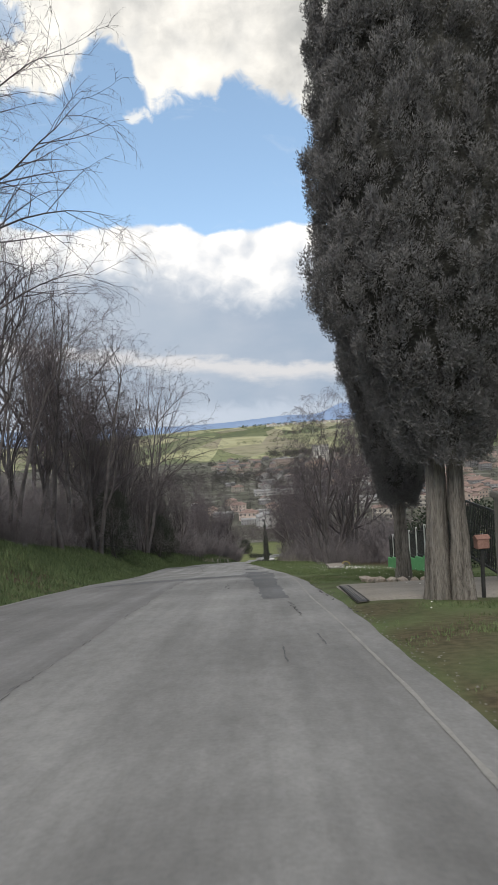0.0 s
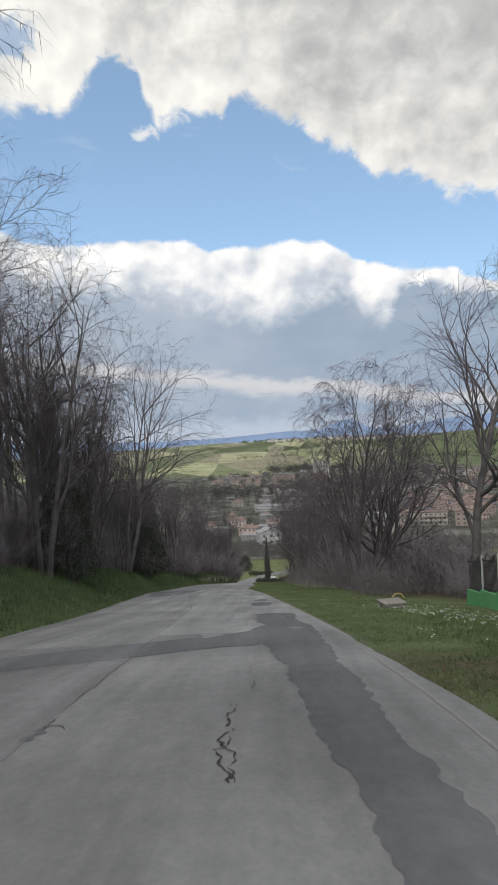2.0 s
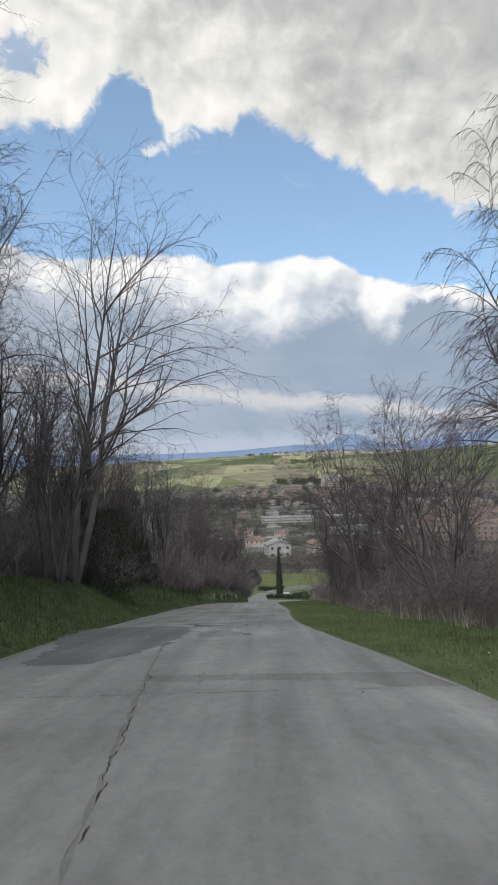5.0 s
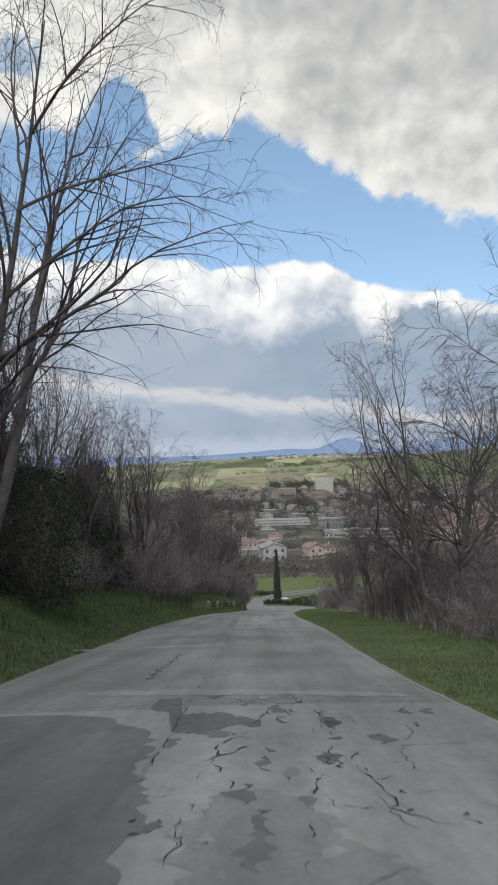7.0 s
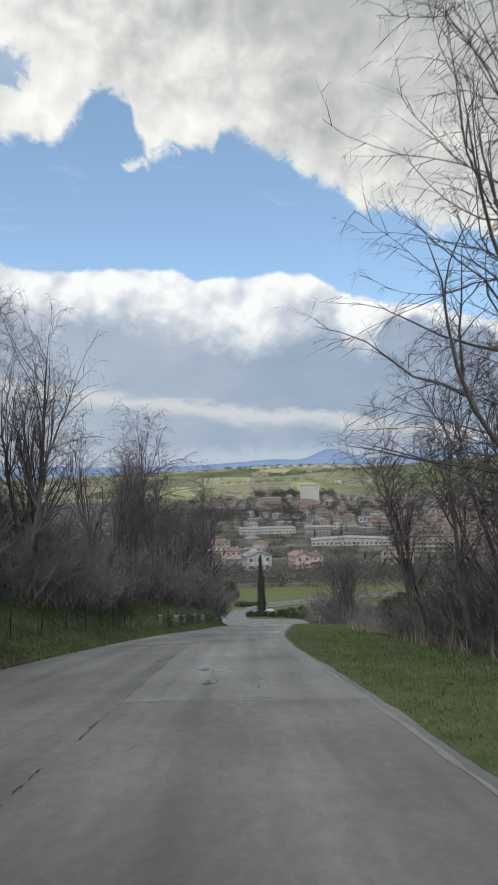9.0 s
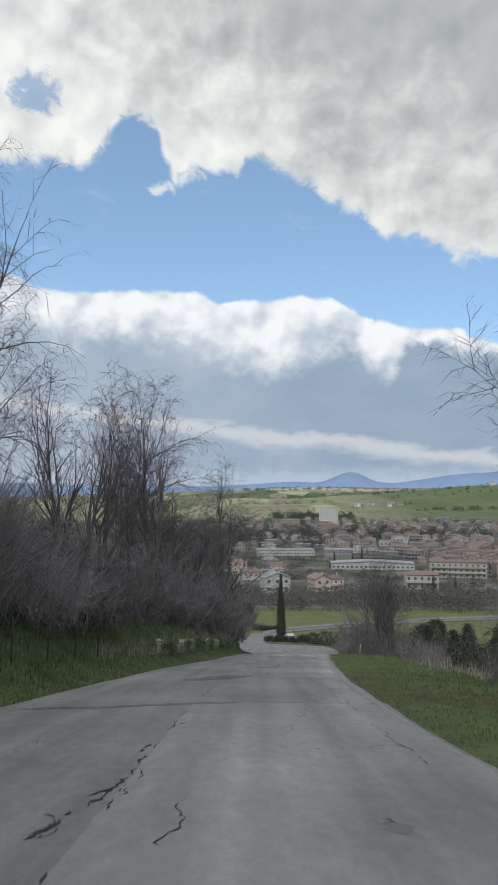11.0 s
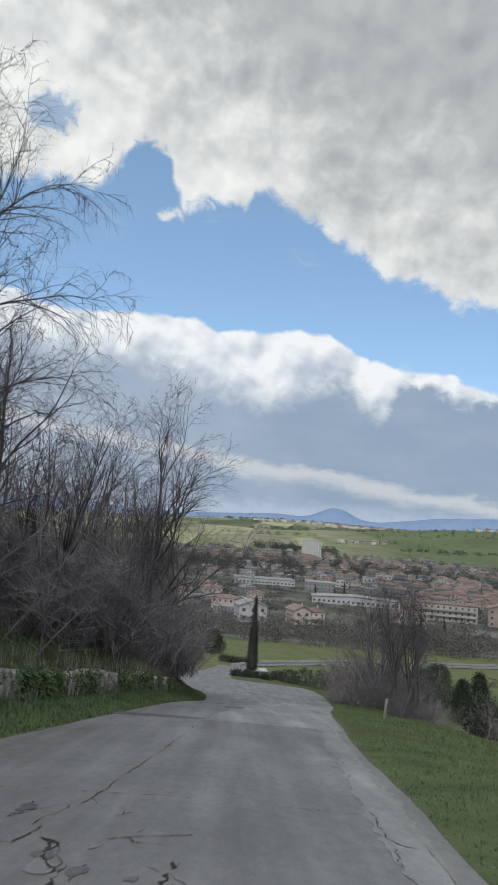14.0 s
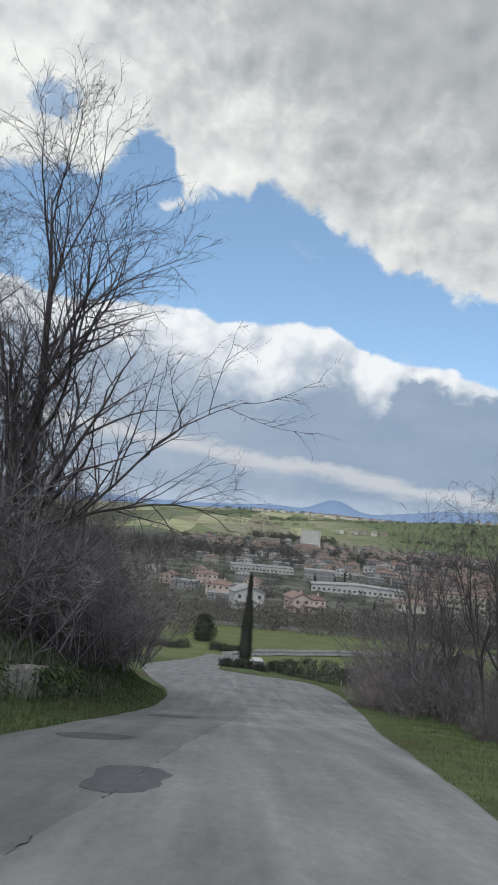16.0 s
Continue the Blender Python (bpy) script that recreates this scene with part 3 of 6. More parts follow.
SEAM = ((10, -2.1), (26, -2.2), (34, -2.4), (41, -2.7), (48, -3.0), (62, -4.5), (90, -4.7), (101, -4.7), (115, -4.4), (120, -3.8), (133, -3.1), (138, -2.4), (150, -1.4), (162, -0.4))
sq = np.array(SEAM)
for k, (a, b) in enumerate(((37.5, 56.8), (58, 70.2), (88.9, 102), (131.8, 163))):
    strip("lane", [(y, float(np.interp(y, sq[:, 0], sq[:, 1])), float(right(y)) - 0.05) for y in np.linspace(a, b, 12)], MAT["pale_asphalt"], 3 + k, lift=0.002, ragged=0.010, ends=False)
strip("lane", [(y, float(left(y)) + 0.12, float(np.interp(y, sq[:, 0], sq[:, 1])) - 0.02) for y in np.linspace(8, 36, 12)], MAT["old_asphalt"], 9, lift=0.002, ragged=0.012, ends=False)
strip("lane", [(y, float(left(y)) + 0.25, float(np.interp(y, sq[:, 0], sq[:, 1])) - 0.03) for y in np.linspace(48, 70, 12)], MAT["pale_asphalt"], 8, lift=0.002, ragged=0.02, ends=False)
strip("edge_line", [(y, float(right(y)) - 0.11, float(right(y)) - 0.05) for y in np.arange(36, 113, 3.0)], MAT["line"], 62, lift=0.005, ragged=0.016, step=0.2)
strip("worn_strip", [(y, float(right(y)) - 0.62, float(right(y)) - 0.20) for y in np.arange(96, 133, 3.0)], MAT["pale_asphalt"], 63, lift=0.0032, ragged=0.06, step=0.15)
for k, y in enumerate((97, 101, 104.5, 108, 113, 118, 123)):
    crack([(float(right(q)) - 0.55, q) for q in (y, y + 1.5, y + 3)], 420 + k, 0.04)
DARK = MAT["new_asphalt"]
for k, rows in enumerate((
        ((25.7, -0.08, 0.40), (27.5, -0.10, 0.38), (30, -0.25, 0.32), (33.5, -0.42, 0.30), (37.4, -0.9, 0.34), (38.5, -0.82, 0.34), (39.4, -0.56, 0.28), (40.2, -0.74, 0.16), (41.5, -0.88, 0.12), (43.0, -0.84, 0.22), (44.3, -0.78, 0.20)),
        ((48.7, -1.0, -0.3), (51.2, -1.05, -0.3)), ((52.2, -1.0, -0.3), (53.4, -1.0, -0.4)),
        ((59.5, -6.3, -5.2), (61.0, -6.5, -4.7), (62.5, -6.6, -4.5), (64.2, -7.2, -4.4), (66.4, -7.6, -4.45), (67.6, -7.9, -4.6), (68.6, -8.1, -4.75), (69.5, -8.2, -5.2), (69.8, -8.2, -6.0)),
        ((107.1, -5.6, -4.9), (108.2, -5.2, -4.1), (109.5, -4.7, -3.7)),
        ((114.6, -3.75, -3.3), (115.6, -3.7, -3.25)),
        ((138.3, -2.75, -2.05), (140.0, -2.7, -1.95)),
        ((151.0, -3.6, -2.4), (153.0, -3.5, -2.0)), ((142.5, -4.0, -2.9), (143.6, -3.8, -2.7)))):
    strip("patch", rows, MAT["worn_asphalt"] if k == 3 else DARK, 20 + k, ends={0: "far", 3: False}.get(k, True), ragged=0.08 if k == 3 else 0.032, step=0.09)
strip("worn_strip", ((64.2, -4.0, -3.2), (65.2, -4.1, -3.0), (66.0, -4.2, -3.3), (66.8, -4.1, -3.6)), MAT["asphalt"], 49, lift=0.0045, ragged=0.09, step=0.06)
strip("patch", ((-5.0, 32.6, 34.3), (-2.5, 34.1, 36.2), (-1.2, 35.1, 37.3), (-0.4, 35.1, 39.0)), DARK, 44, along="x", lift=0.0045)
strip("patch", ((-4.95, 70.1, 70.8), (-4.7, 69.9, 70.9), (-4.55, 68.7, 69.6), (-4.2, 68.6, 69.7), (-3.95, 68.9, 69.4), (-3.75, 68.9, 69.2)), DARK, 45, along="x", lift=0.0045, ragged=0.10, step=0.05, ends=False)
strip("patch", ((-7.2, 101.0, 101.25), (-6.0, 101.2, 101.5), (-4.6, 101.75, 102.05), (-3.9, 101.9, 102.1)), MAT["worn_asphalt"], 46, along="x", lift=0.0045, ragged=0.07, step=0.07)
strip("patch", ((-5.6, 132.0, 132.9), (-3.2, 131.8, 132.5)), DARK, 47, along="x", lift=0.0045, ragged=0.05)
for k, rows in enumerate((((-6.0, 71.2, 71.75), (-3.9, 71.0, 71.5), (-2.0, 70.65, 71.1)), ((-8.4, 79.5, 80.2), (-6.5, 79.7, 80.6), (-4.5, 80.0, 80.7)), ((-6.5, 56.7, 57.6), (-3.5, 56.8, 57.5), (-1.2, 56.6, 57.2)), ((-5.4, 47.5, 48.3), (-3.2, 47.6, 48.2)))):
    strip("worn_strip", rows, MAT["pale_asphalt"], 480 + k, along="x", lift=0.003, ragged=0.07, step=0.1)
g2 = random.Random(71)
for k in range(46):
    y, x = g2.uniform(64.0, 70.8), g2.uniform(-4.6, -1.9)
    w, h = g2.uniform(0.03, 0.13), g2.uniform(0.12, 0.55)
    strip("patch", ((y, x - w * 0.5, x + w * 0.6), (y + h * 0.4, x - w, x + w * 0.8), (y + h, x - w * 0.4, x + w * 0.6)), g2.choice((MAT["pale_asphalt"], MAT["pale_asphalt"], MAT["worn_asphalt"], DARK)), 1000 + k, lift=0.0048, ragged=0.06, step=0.05)
for k in range(26):
    y, x = g2.uniform(112.5, 118.5), g2.uniform(-4.3, -3.0)
    w, h = g2.uniform(0.03, 0.10), g2.uniform(0.10, 0.40)
    strip("patch", ((y, x - w * 0.5, x + w * 0.6), (y + h * 0.4, x - w, x + w * 0.8), (y + h, x - w * 0.4, x + w * 0.6)), g2.choice((MAT["pale_asphalt"], MAT["worn_asphalt"])), 1100 + k, lift=0.0048, ragged=0.05, step=0.05)
for k, (ya, yb, xa, xb) in enumerate(((39.5, 43.8, -0.98, -0.84), (36.6, 38.4, -1.75, -1.35), (45.5, 52, -1.5, -1.25))):          # pale crumbled rims and ruts
    strip("worn_strip", ((ya, xa, xb), ((ya + yb) / 2, xa - 0.05, xb + 0.06), (yb, xa + 0.04, xb)), MAT["pale_asphalt"], 1200 + k, lift=0.0056, ragged=0.07, step=0.06)
for k in range(16):          # small worn and mended spots where the surface is breaking up
    y0, x0 = random.Random(500 + k).choice(((66.0, -3.2), (66.0, -3.6), (116, -4.2), (36, -1.6), (47, -1.3), (92, -3.2)))
    g2 = random.Random(600 + k)
    x, y, w, h = x0 + g2.gauss(0, 0.8), y0 + g2.gauss(0, 2.4), g2.uniform(0.04, 0.16), g2.uniform(0.3, 0.9)
    strip("patch", ((y, x - w * 0.6, x + w * 0.6), (y + h * 0.5, x - w, x + w), (y + h, x - w * 0.5, x + w * 0.4)), g2.choice((DARK, MAT["asphalt"])), 700 + k, lift=0.004, ragged=0.05, step=0.06)
for k, (a, b) in enumerate(zip(range(12, 160, 9), range(20, 168, 9))):
    pts = [(float(np.interp(y, sq[:, 0], sq[:, 1])), y) for y in np.linspace(a, b, 4)]
    crack(pts, 100 + k, 0.045 if a > 35 else 0.03, name="joint", gaps=0.35, jag=0.5)
for k, pts in enumerate((((-4.98, 94.75), (-4.83, 95.45), (-4.72, 95.83), (-4.71, 96.81), (-4.79, 97.97)), ((-1.0, 41.85), (-0.89, 42.78), (-0.87, 44.18)),
                         ((-3.82, 118.65), (-3.52, 117.74), (-3.26, 116.65), (-3.3, 115.36), (-3.41, 114.48)), ((-2.86, 118.27), (-3.0, 115.6), (-3.17, 113.97)), ((-5.43, 72.74), (-5.44, 77.68)), ((-0.91, 30.76), (-0.92, 29.34), (-0.83, 28.66)))):
    for j in range(2):
        crack([(x + 0.03 * j, y) for x, y in pts], 800 + 2 * k + j, 0.085 - 0.045 * j, gaps=0.12 + 0.3 * j)
g = random.Random(9)
for k, (y, x0, x1) in enumerate(((47.4, -5.6, -2.9), (56.6, -6.5, -1.2), (70.4, -8.2, -2.4), (88.9, -4.7, -1.7), (98.0, -4.0, -2.2), (102.0, -7.0, -2.4), (120.5, -5.2, -1.2), (132.7, -5.0, 0.4), (131.6, -3.6, 0.2),
                                (109.8, -6.8, -4.8), (146, -4.0, 1.8), (154, -3.8, 2.6))):
    crack([(x0, y), ((x0 + x1) / 2, y + g.uniform(-0.25, 0.25)), (x1, y + 0.1)], 140 + k, 0.032, name="joint", gaps=0.15, jag=0.6)
for k, pts in enumerate((((-5.0, 94.8), (-4.8, 95.7), (-4.6, 97.0)), ((-4.25, 94.6), (-4.15, 95.8)), ((-0.9, 43.0), (-1.0, 44.5), (-0.7, 45.3)), ((-1.5, 41.4), (-1.35, 43.2), (-1.2, 45.4)), ((-2.2, 40.6), (-1.9, 42.0)),
                          ((-1.3, 45.4), (-1.4, 48.0), (-1.1, 50.5)), ((-3.6, 65.5), (-3.2, 68.0)), ((-3.9, 66.0), (-4.1, 68.2), (-3.5, 70.2)), ((-2.5, 64.6), (-2.1, 66.4), (-2.2, 67.5)), ((-3.4, 62.0), (-3.1, 63.8)),
                          ((-2.9, 90.0), (-2.8, 92.5)), ((-3.5, 90.5), (-3.7, 93.0)), ((-3.3, 99.0), (-3.0, 101.2)),
                          ((-2.6, 107.0), (-2.2, 108.0), (-1.9, 108.2)), ((-1.6, 104.0), (-1.45, 106.5), (-1.2, 109)), ((0.6, 133.0), (0.7, 136.0)))):
    crack(pts, 170 + k, 0.045)
for k in range(60):          # crazed area beside the joint
    x, y = g.uniform(-5.0, -3.0), g.uniform(112.5, 119.5)
    a = g.choice((0.0, 0.2, 1.3, 1.57)) + g.gauss(0, 0.3)
    d = g.uniform(0.4, 1.2)
    crack([(x, y), (x + d * math.sin(a) * 0.6, y + d * math.cos(a))], 900 + k, 0.026)
for k in range(40):
    x, y = g.uniform(-4.2, -2.2), g.uniform(61.5, 71.5)
    a = g.uniform(0, 3.14)
    d = g.uniform(0.3, 1.1)
    crack([(x, y), (x + d * math.sin(a) * 0.6, y + d * math.cos(a))], 240 + k, 0.020)
for k in range(30):
    y = g.uniform(20, 160)
    x = g.uniform(float(left(y)) + 0.4, float(right(y)) - 0.3)
    crack([(x, y), (x + g.gauss(0, 0.3), y + g.uniform(0.5, 2.5))], 300 + k, 0.025)
for k, pts in enumerate((((0.21, 14.5), (0.21, 17.2), (0.18, 18.5), (0.15, 20.4)), ((0.7, 18.6), (0.66, 19.6), (0.57, 21.2)), ((-2.3, 14.0), (-2.2, 19.0)), ((-3.6, 18.0), (-3.5, 23.0)))):
    crack(pts, 400 + k, 0.06, gaps=0.0, jag=0.2, mat="new_asphalt")
for k, pts in enumerate((((-3.78, 116.5), (-3.39, 115.95), (-3.09, 116.95), (-2.85, 117.15)), ((-3.47, 112.65), (-3.38, 111.7), (-3.41, 111.1), (-3.5, 110.7)), ((-2.92, 110.6), (-2.8, 111.15), (-2.57, 111.6)), ((-2.39, 112.35), (-2.3, 111.75), (-2.22, 111.6)),
                         ((-1.94, 112.3), (-2.0, 111.75)), ((-3.55, 109.8), (-3.42, 110.45)), ((-3.25, 115.05), (-2.98, 115.45)), ((-3.6, 116.2), (-3.1, 116.1)), ((-1.5, 41.4), (-1.55, 41.9), (-1.5, 42.7), (-1.42, 43.2), (-1.56, 43.9)),
                         ((-3.1, 67.75), (-3.08, 67.25), (-3.0, 66.95), (-2.97, 66.55), (-2.98, 66.3)), ((-4.06, 70.65), (-3.69, 69.75), (-3.58, 69.05)), ((-3.53, 70.9), (-3.17, 69.9), (-3.19, 69.2)), ((-1.57, 50.2), (-1.41, 48.5), (-1.41, 47.0), (-1.28, 46.0)))):
    for j in range(2):
        crack([(x + 0.05 * j, y + 0.04 * j) for x, y in pts], 440 + 2 * k + j, 0.036 - 0.014 * j, gaps=0.2 + 0.3 * j)
strip("edge_line", ((14, 1.03, 1.065), (18, 1.02, 1.055), (20, 0.98, 1.015), (22.2, 0.93, 0.965), (25.6, 0.80, 0.835), (31, 0.80, 0.83), (35, 0.68, 0.71)), MAT["line"], 60, lift=0.005, ragged=0.006)
crack(((1.27, 23.0), (1.2, 24.3), (1.1, 26.2), (1.12, 27.6), (1.06, 29.2)), 410, 0.14)
crack(((0.49, 22.9), (0.45, 23.4), (0.45, 24.1), (0.36, 25.5)), 411, 0.06)
strip("edge_line", [(y, float(right(y)) - 0.26, float(right(y)) - 0.20) for y in np.arange(112, 140, 2.0)], MAT["line"], 61, lift=0.005, ragged=0.006)


def shoulder():
    """Crumbled gravel along the road's edge, as loose stones."""
    g = np.random.RandomState(5)
    n = 9000
    y = g.uniform(14, 165, n)
    side = g.rand(n) < 0.72
    x = np.where(side, right(y) + np.abs(g.normal(0, 0.16, n)) - 0.05, left(y) - np.abs(g.normal(0, 0.14, n)) + 0.05)
    r = g.uniform(0.006, 0.020, n)
    z = np.maximum(land(x, y), base(y) - 0.06)
    ang = g.uniform(0, 6.28, n)
    V = np.zeros((n, 5, 3))
    for k in range(4):
        a = ang + k * 1.57
        V[:, k] = np.stack([x + r * np.cos(a), y + r * np.sin(a) * g.uniform(0.6, 1.2, n), z], 1)
    V[:, 4] = np.stack([x, y, z + r * g.uniform(0.5, 1.0, n)], 1)
    o = np.arange(n) * 5
    F = np.concatenate([np.stack([o + k, o + (k + 1) % 4, o + 4], 1) for k in range(4)])
    tagged(new("gravel", mesh_of("gravel", V.reshape(-1, 3).tolist(), F.tolist(), MAT["gravel"])), "loose pale gravel along the crumbling road edge", "gravel", kind="stuff")


shoulder()


# ---- grass ----
def grass(name, seed, n, place, tall, mat, label, category="grass", wide=0.012):
    """Tufts of three blades each."""
    g = np.random.RandomState(seed)
    x, y, h = place(g, n)
    n = len(x)
    z = land(x, y) - 0.02
    V, blades = [], 4
    for b in range(blades):
        a = g.uniform(0, 6.28, n)
        lean = g.uniform(0.1, 0.6, n) * h
        hh = h * g.uniform(0.6, 1.1, n) * tall
        w = wide * g.uniform(0.7, 1.6, n)
        ox, oy = x + g.normal(0, 0.05, n), y + g.normal(0, 0.05, n)
        ca, sa = np.cos(a), np.sin(a)
        V.append(np.stack([np.stack([ox - sa * w, oy + ca * w, z], 1), np.stack([ox + sa * w, oy - ca * w, z], 1),
                           np.stack([ox + ca * lean * tall, oy + sa * lean * tall, z + hh], 1)], 1))
    V = np.concatenate(V)
    F = np.arange(len(V) * 3).reshape(-1, 3)
    me = mesh_of(name, V.reshape(-1, 3).tolist(), F.tolist(), mat)
    return tagged(new(name, me), label, category, kind="stuff")


def on_bank(g, n):
    y = g.uniform(12, 172, n)
    d = 0.12 + 4.3 * g.rand(n) ** 1.1
    return left(y) - d, y, 0.35 + 0.65 * np.clip(d / 2, 0, 1)


def on_verge(g, n):
    y = 12 + 190 * g.rand(n)
    d = 0.15 + np.where(y < 100, 5.2, 9.0) * g.rand(n) ** 1.4
    y = np.where(y < 29.5, y + 45, y)
    return right(y) + d, y, (0.45 + 0.55 * np.clip(d / 2.5, 0, 1)) * np.where(y < 60, 0.6, 1.0)


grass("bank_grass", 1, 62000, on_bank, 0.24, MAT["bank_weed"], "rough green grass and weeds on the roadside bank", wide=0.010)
grass("verge_grass", 2, 70000, on_verge, 0.11, MAT["grass"], "short green grass on the verge", wide=0.008)
def on_lawn(g, n):
    y = 13 + 45 * g.rand(n) ** 1.3
    y = np.where((y > 23.9) & (y < 29.0), y + 6, y)
    x = right(y) + 0.1 + 4.2 * g.rand(n)
    thick = waves(x, y, 2.3) + 0.6 * waves(x + 9, y, 5.0) + 0.35 * np.clip(x - right(y) - 1.2, -1, 1) + g.normal(0, 0.25, n) > np.where(y < 24, 0.2, 0.0)
    return x[thick], y[thick], g.uniform(0.35, 1.0, int(thick.sum()))


grass("lawn_grass", 5, 46000, on_lawn, 0.07, MAT["grass"], "short trodden patchy grass on the verge", wide=0.008)
grass("dry_stalks", 6, 1500, lambda g, n: (lambda y: (left(y) - g.uniform(1.25, 1.75, n), y, g.uniform(0.4, 1.1, n)))(np.where(g.rand(n) < 0.7, g.normal(140, 7, n), g.uniform(112, 152, n))), 0.62, MAT["dry_grass"], "dry pale weed stalks standing along the bank", "weeds", 0.010)
grass("dry_stalks", 4, 500, lambda g, n: (lambda y: (right(y) + g.uniform(3.5, 7.5, n), y, g.uniform(0.5, 1.0, n)))(g.uniform(66, 125, n)), 0.8, MAT["dry_grass"], "dry pale weed stalks at the foot of the verge", "weeds", 0.012)


def daisies():
    g = np.random.RandomState(8)
    n = 420
    y = np.concatenate([g.normal(42, 3.0, 260), g.uniform(14, 60, 160)])
    x = np.concatenate([right(y[:260]) + 2.2 + np.abs(g.normal(0, 1.0, 260)), right(y[260:]) + g.uniform(0.8, 4.0, 160)])
    z = land(x, y) + g.uniform(0.08, 0.16, n)
    V, F = [], []
    for k in range(n):
        o = len(V)
        r = 0.016
        V += [(x[k] + r * math.cos(a), y[k] + r * math.sin(a), z[k] + 0.006 * (i % 2)) for i, a in enumerate(np.arange(6) * 1.047)]
        F.append(tuple(range(o, o + 6)))
    tagged(new("daisies", mesh_of("daisies", V, F, material("petal", (0.7, 0.7, 0.66), (0.82, 0.82, 0.8), 5, 0.8, 0.0))), "small white daisies scattered in the grass", "flowers", kind="stuff")


daisies()


# ---- trees ----
def tube(verts, faces, pts, radii, sides):
    """A tapered tube through pts; closed at its tip."""
    first = len(verts)
    ref = Vector((0.31, 0.87, 0.38))
    for k, p in enumerate(pts):
        d = (pts[min(k + 1, len(pts) - 1)] - pts[max(k - 1, 0)]).normalized()
        a = d.cross(ref).normalized()
        b = d.cross(a)
        for s in range(sides):
            q = 2 * math.pi * s / sides
            verts.append(tuple(p + (a * math.cos(q) + b * math.sin(q)) * radii[k]))
    for k in range(len(pts) - 1):
        o = first + k * sides
        for s in range(sides):
            faces.append((o + s, o + (s + 1) % sides, o + sides + (s + 1) % sides, o + sides + s))
    o = first + (len(pts) - 1) * sides
    faces.append(tuple(o + s for s in range(sides)))


def spike(verts, faces, pts, r):
    """A thin twig that ends in a point: three-sided, cheap."""
    first = len(verts)
    d = (pts[1] - pts[0]).normalized()
    a = d.orthogonal().normalized()
    b = d.cross(a)
    for k, p in enumerate(pts[:-1]):
        rk = r * (1 - 0.45 * k)
        verts += [tuple(p + (a * c + b * s) * rk) for c, s in ((1, 0), (-0.5, 0.87), (-0.5, -0.87))]
    for k in range(len(pts) - 2):
        o = first + 3 * k
        faces += [(o + s, o + (s + 1) % 3, o + 3 + (s + 1) % 3, o + 3 + s) for s in range(3)]
    verts.append(tuple(pts[-1]))
    o = len(verts) - 4
    faces += [(o, o + 1, o + 3), (o + 1, o + 2, o + 3), (o + 2, o, o + 3)]


def sliver(verts, faces, p, q, r):
    """The finest twigs: one thin pointed blade each."""
    a = (q - p).cross(Vector((0.6, -0.5, 0.62))).normalized() * r
    o = len(verts)
    verts += [tuple(p + a), tuple(p - a), tuple(q)]
    faces.append((o, o + 1, o + 2))


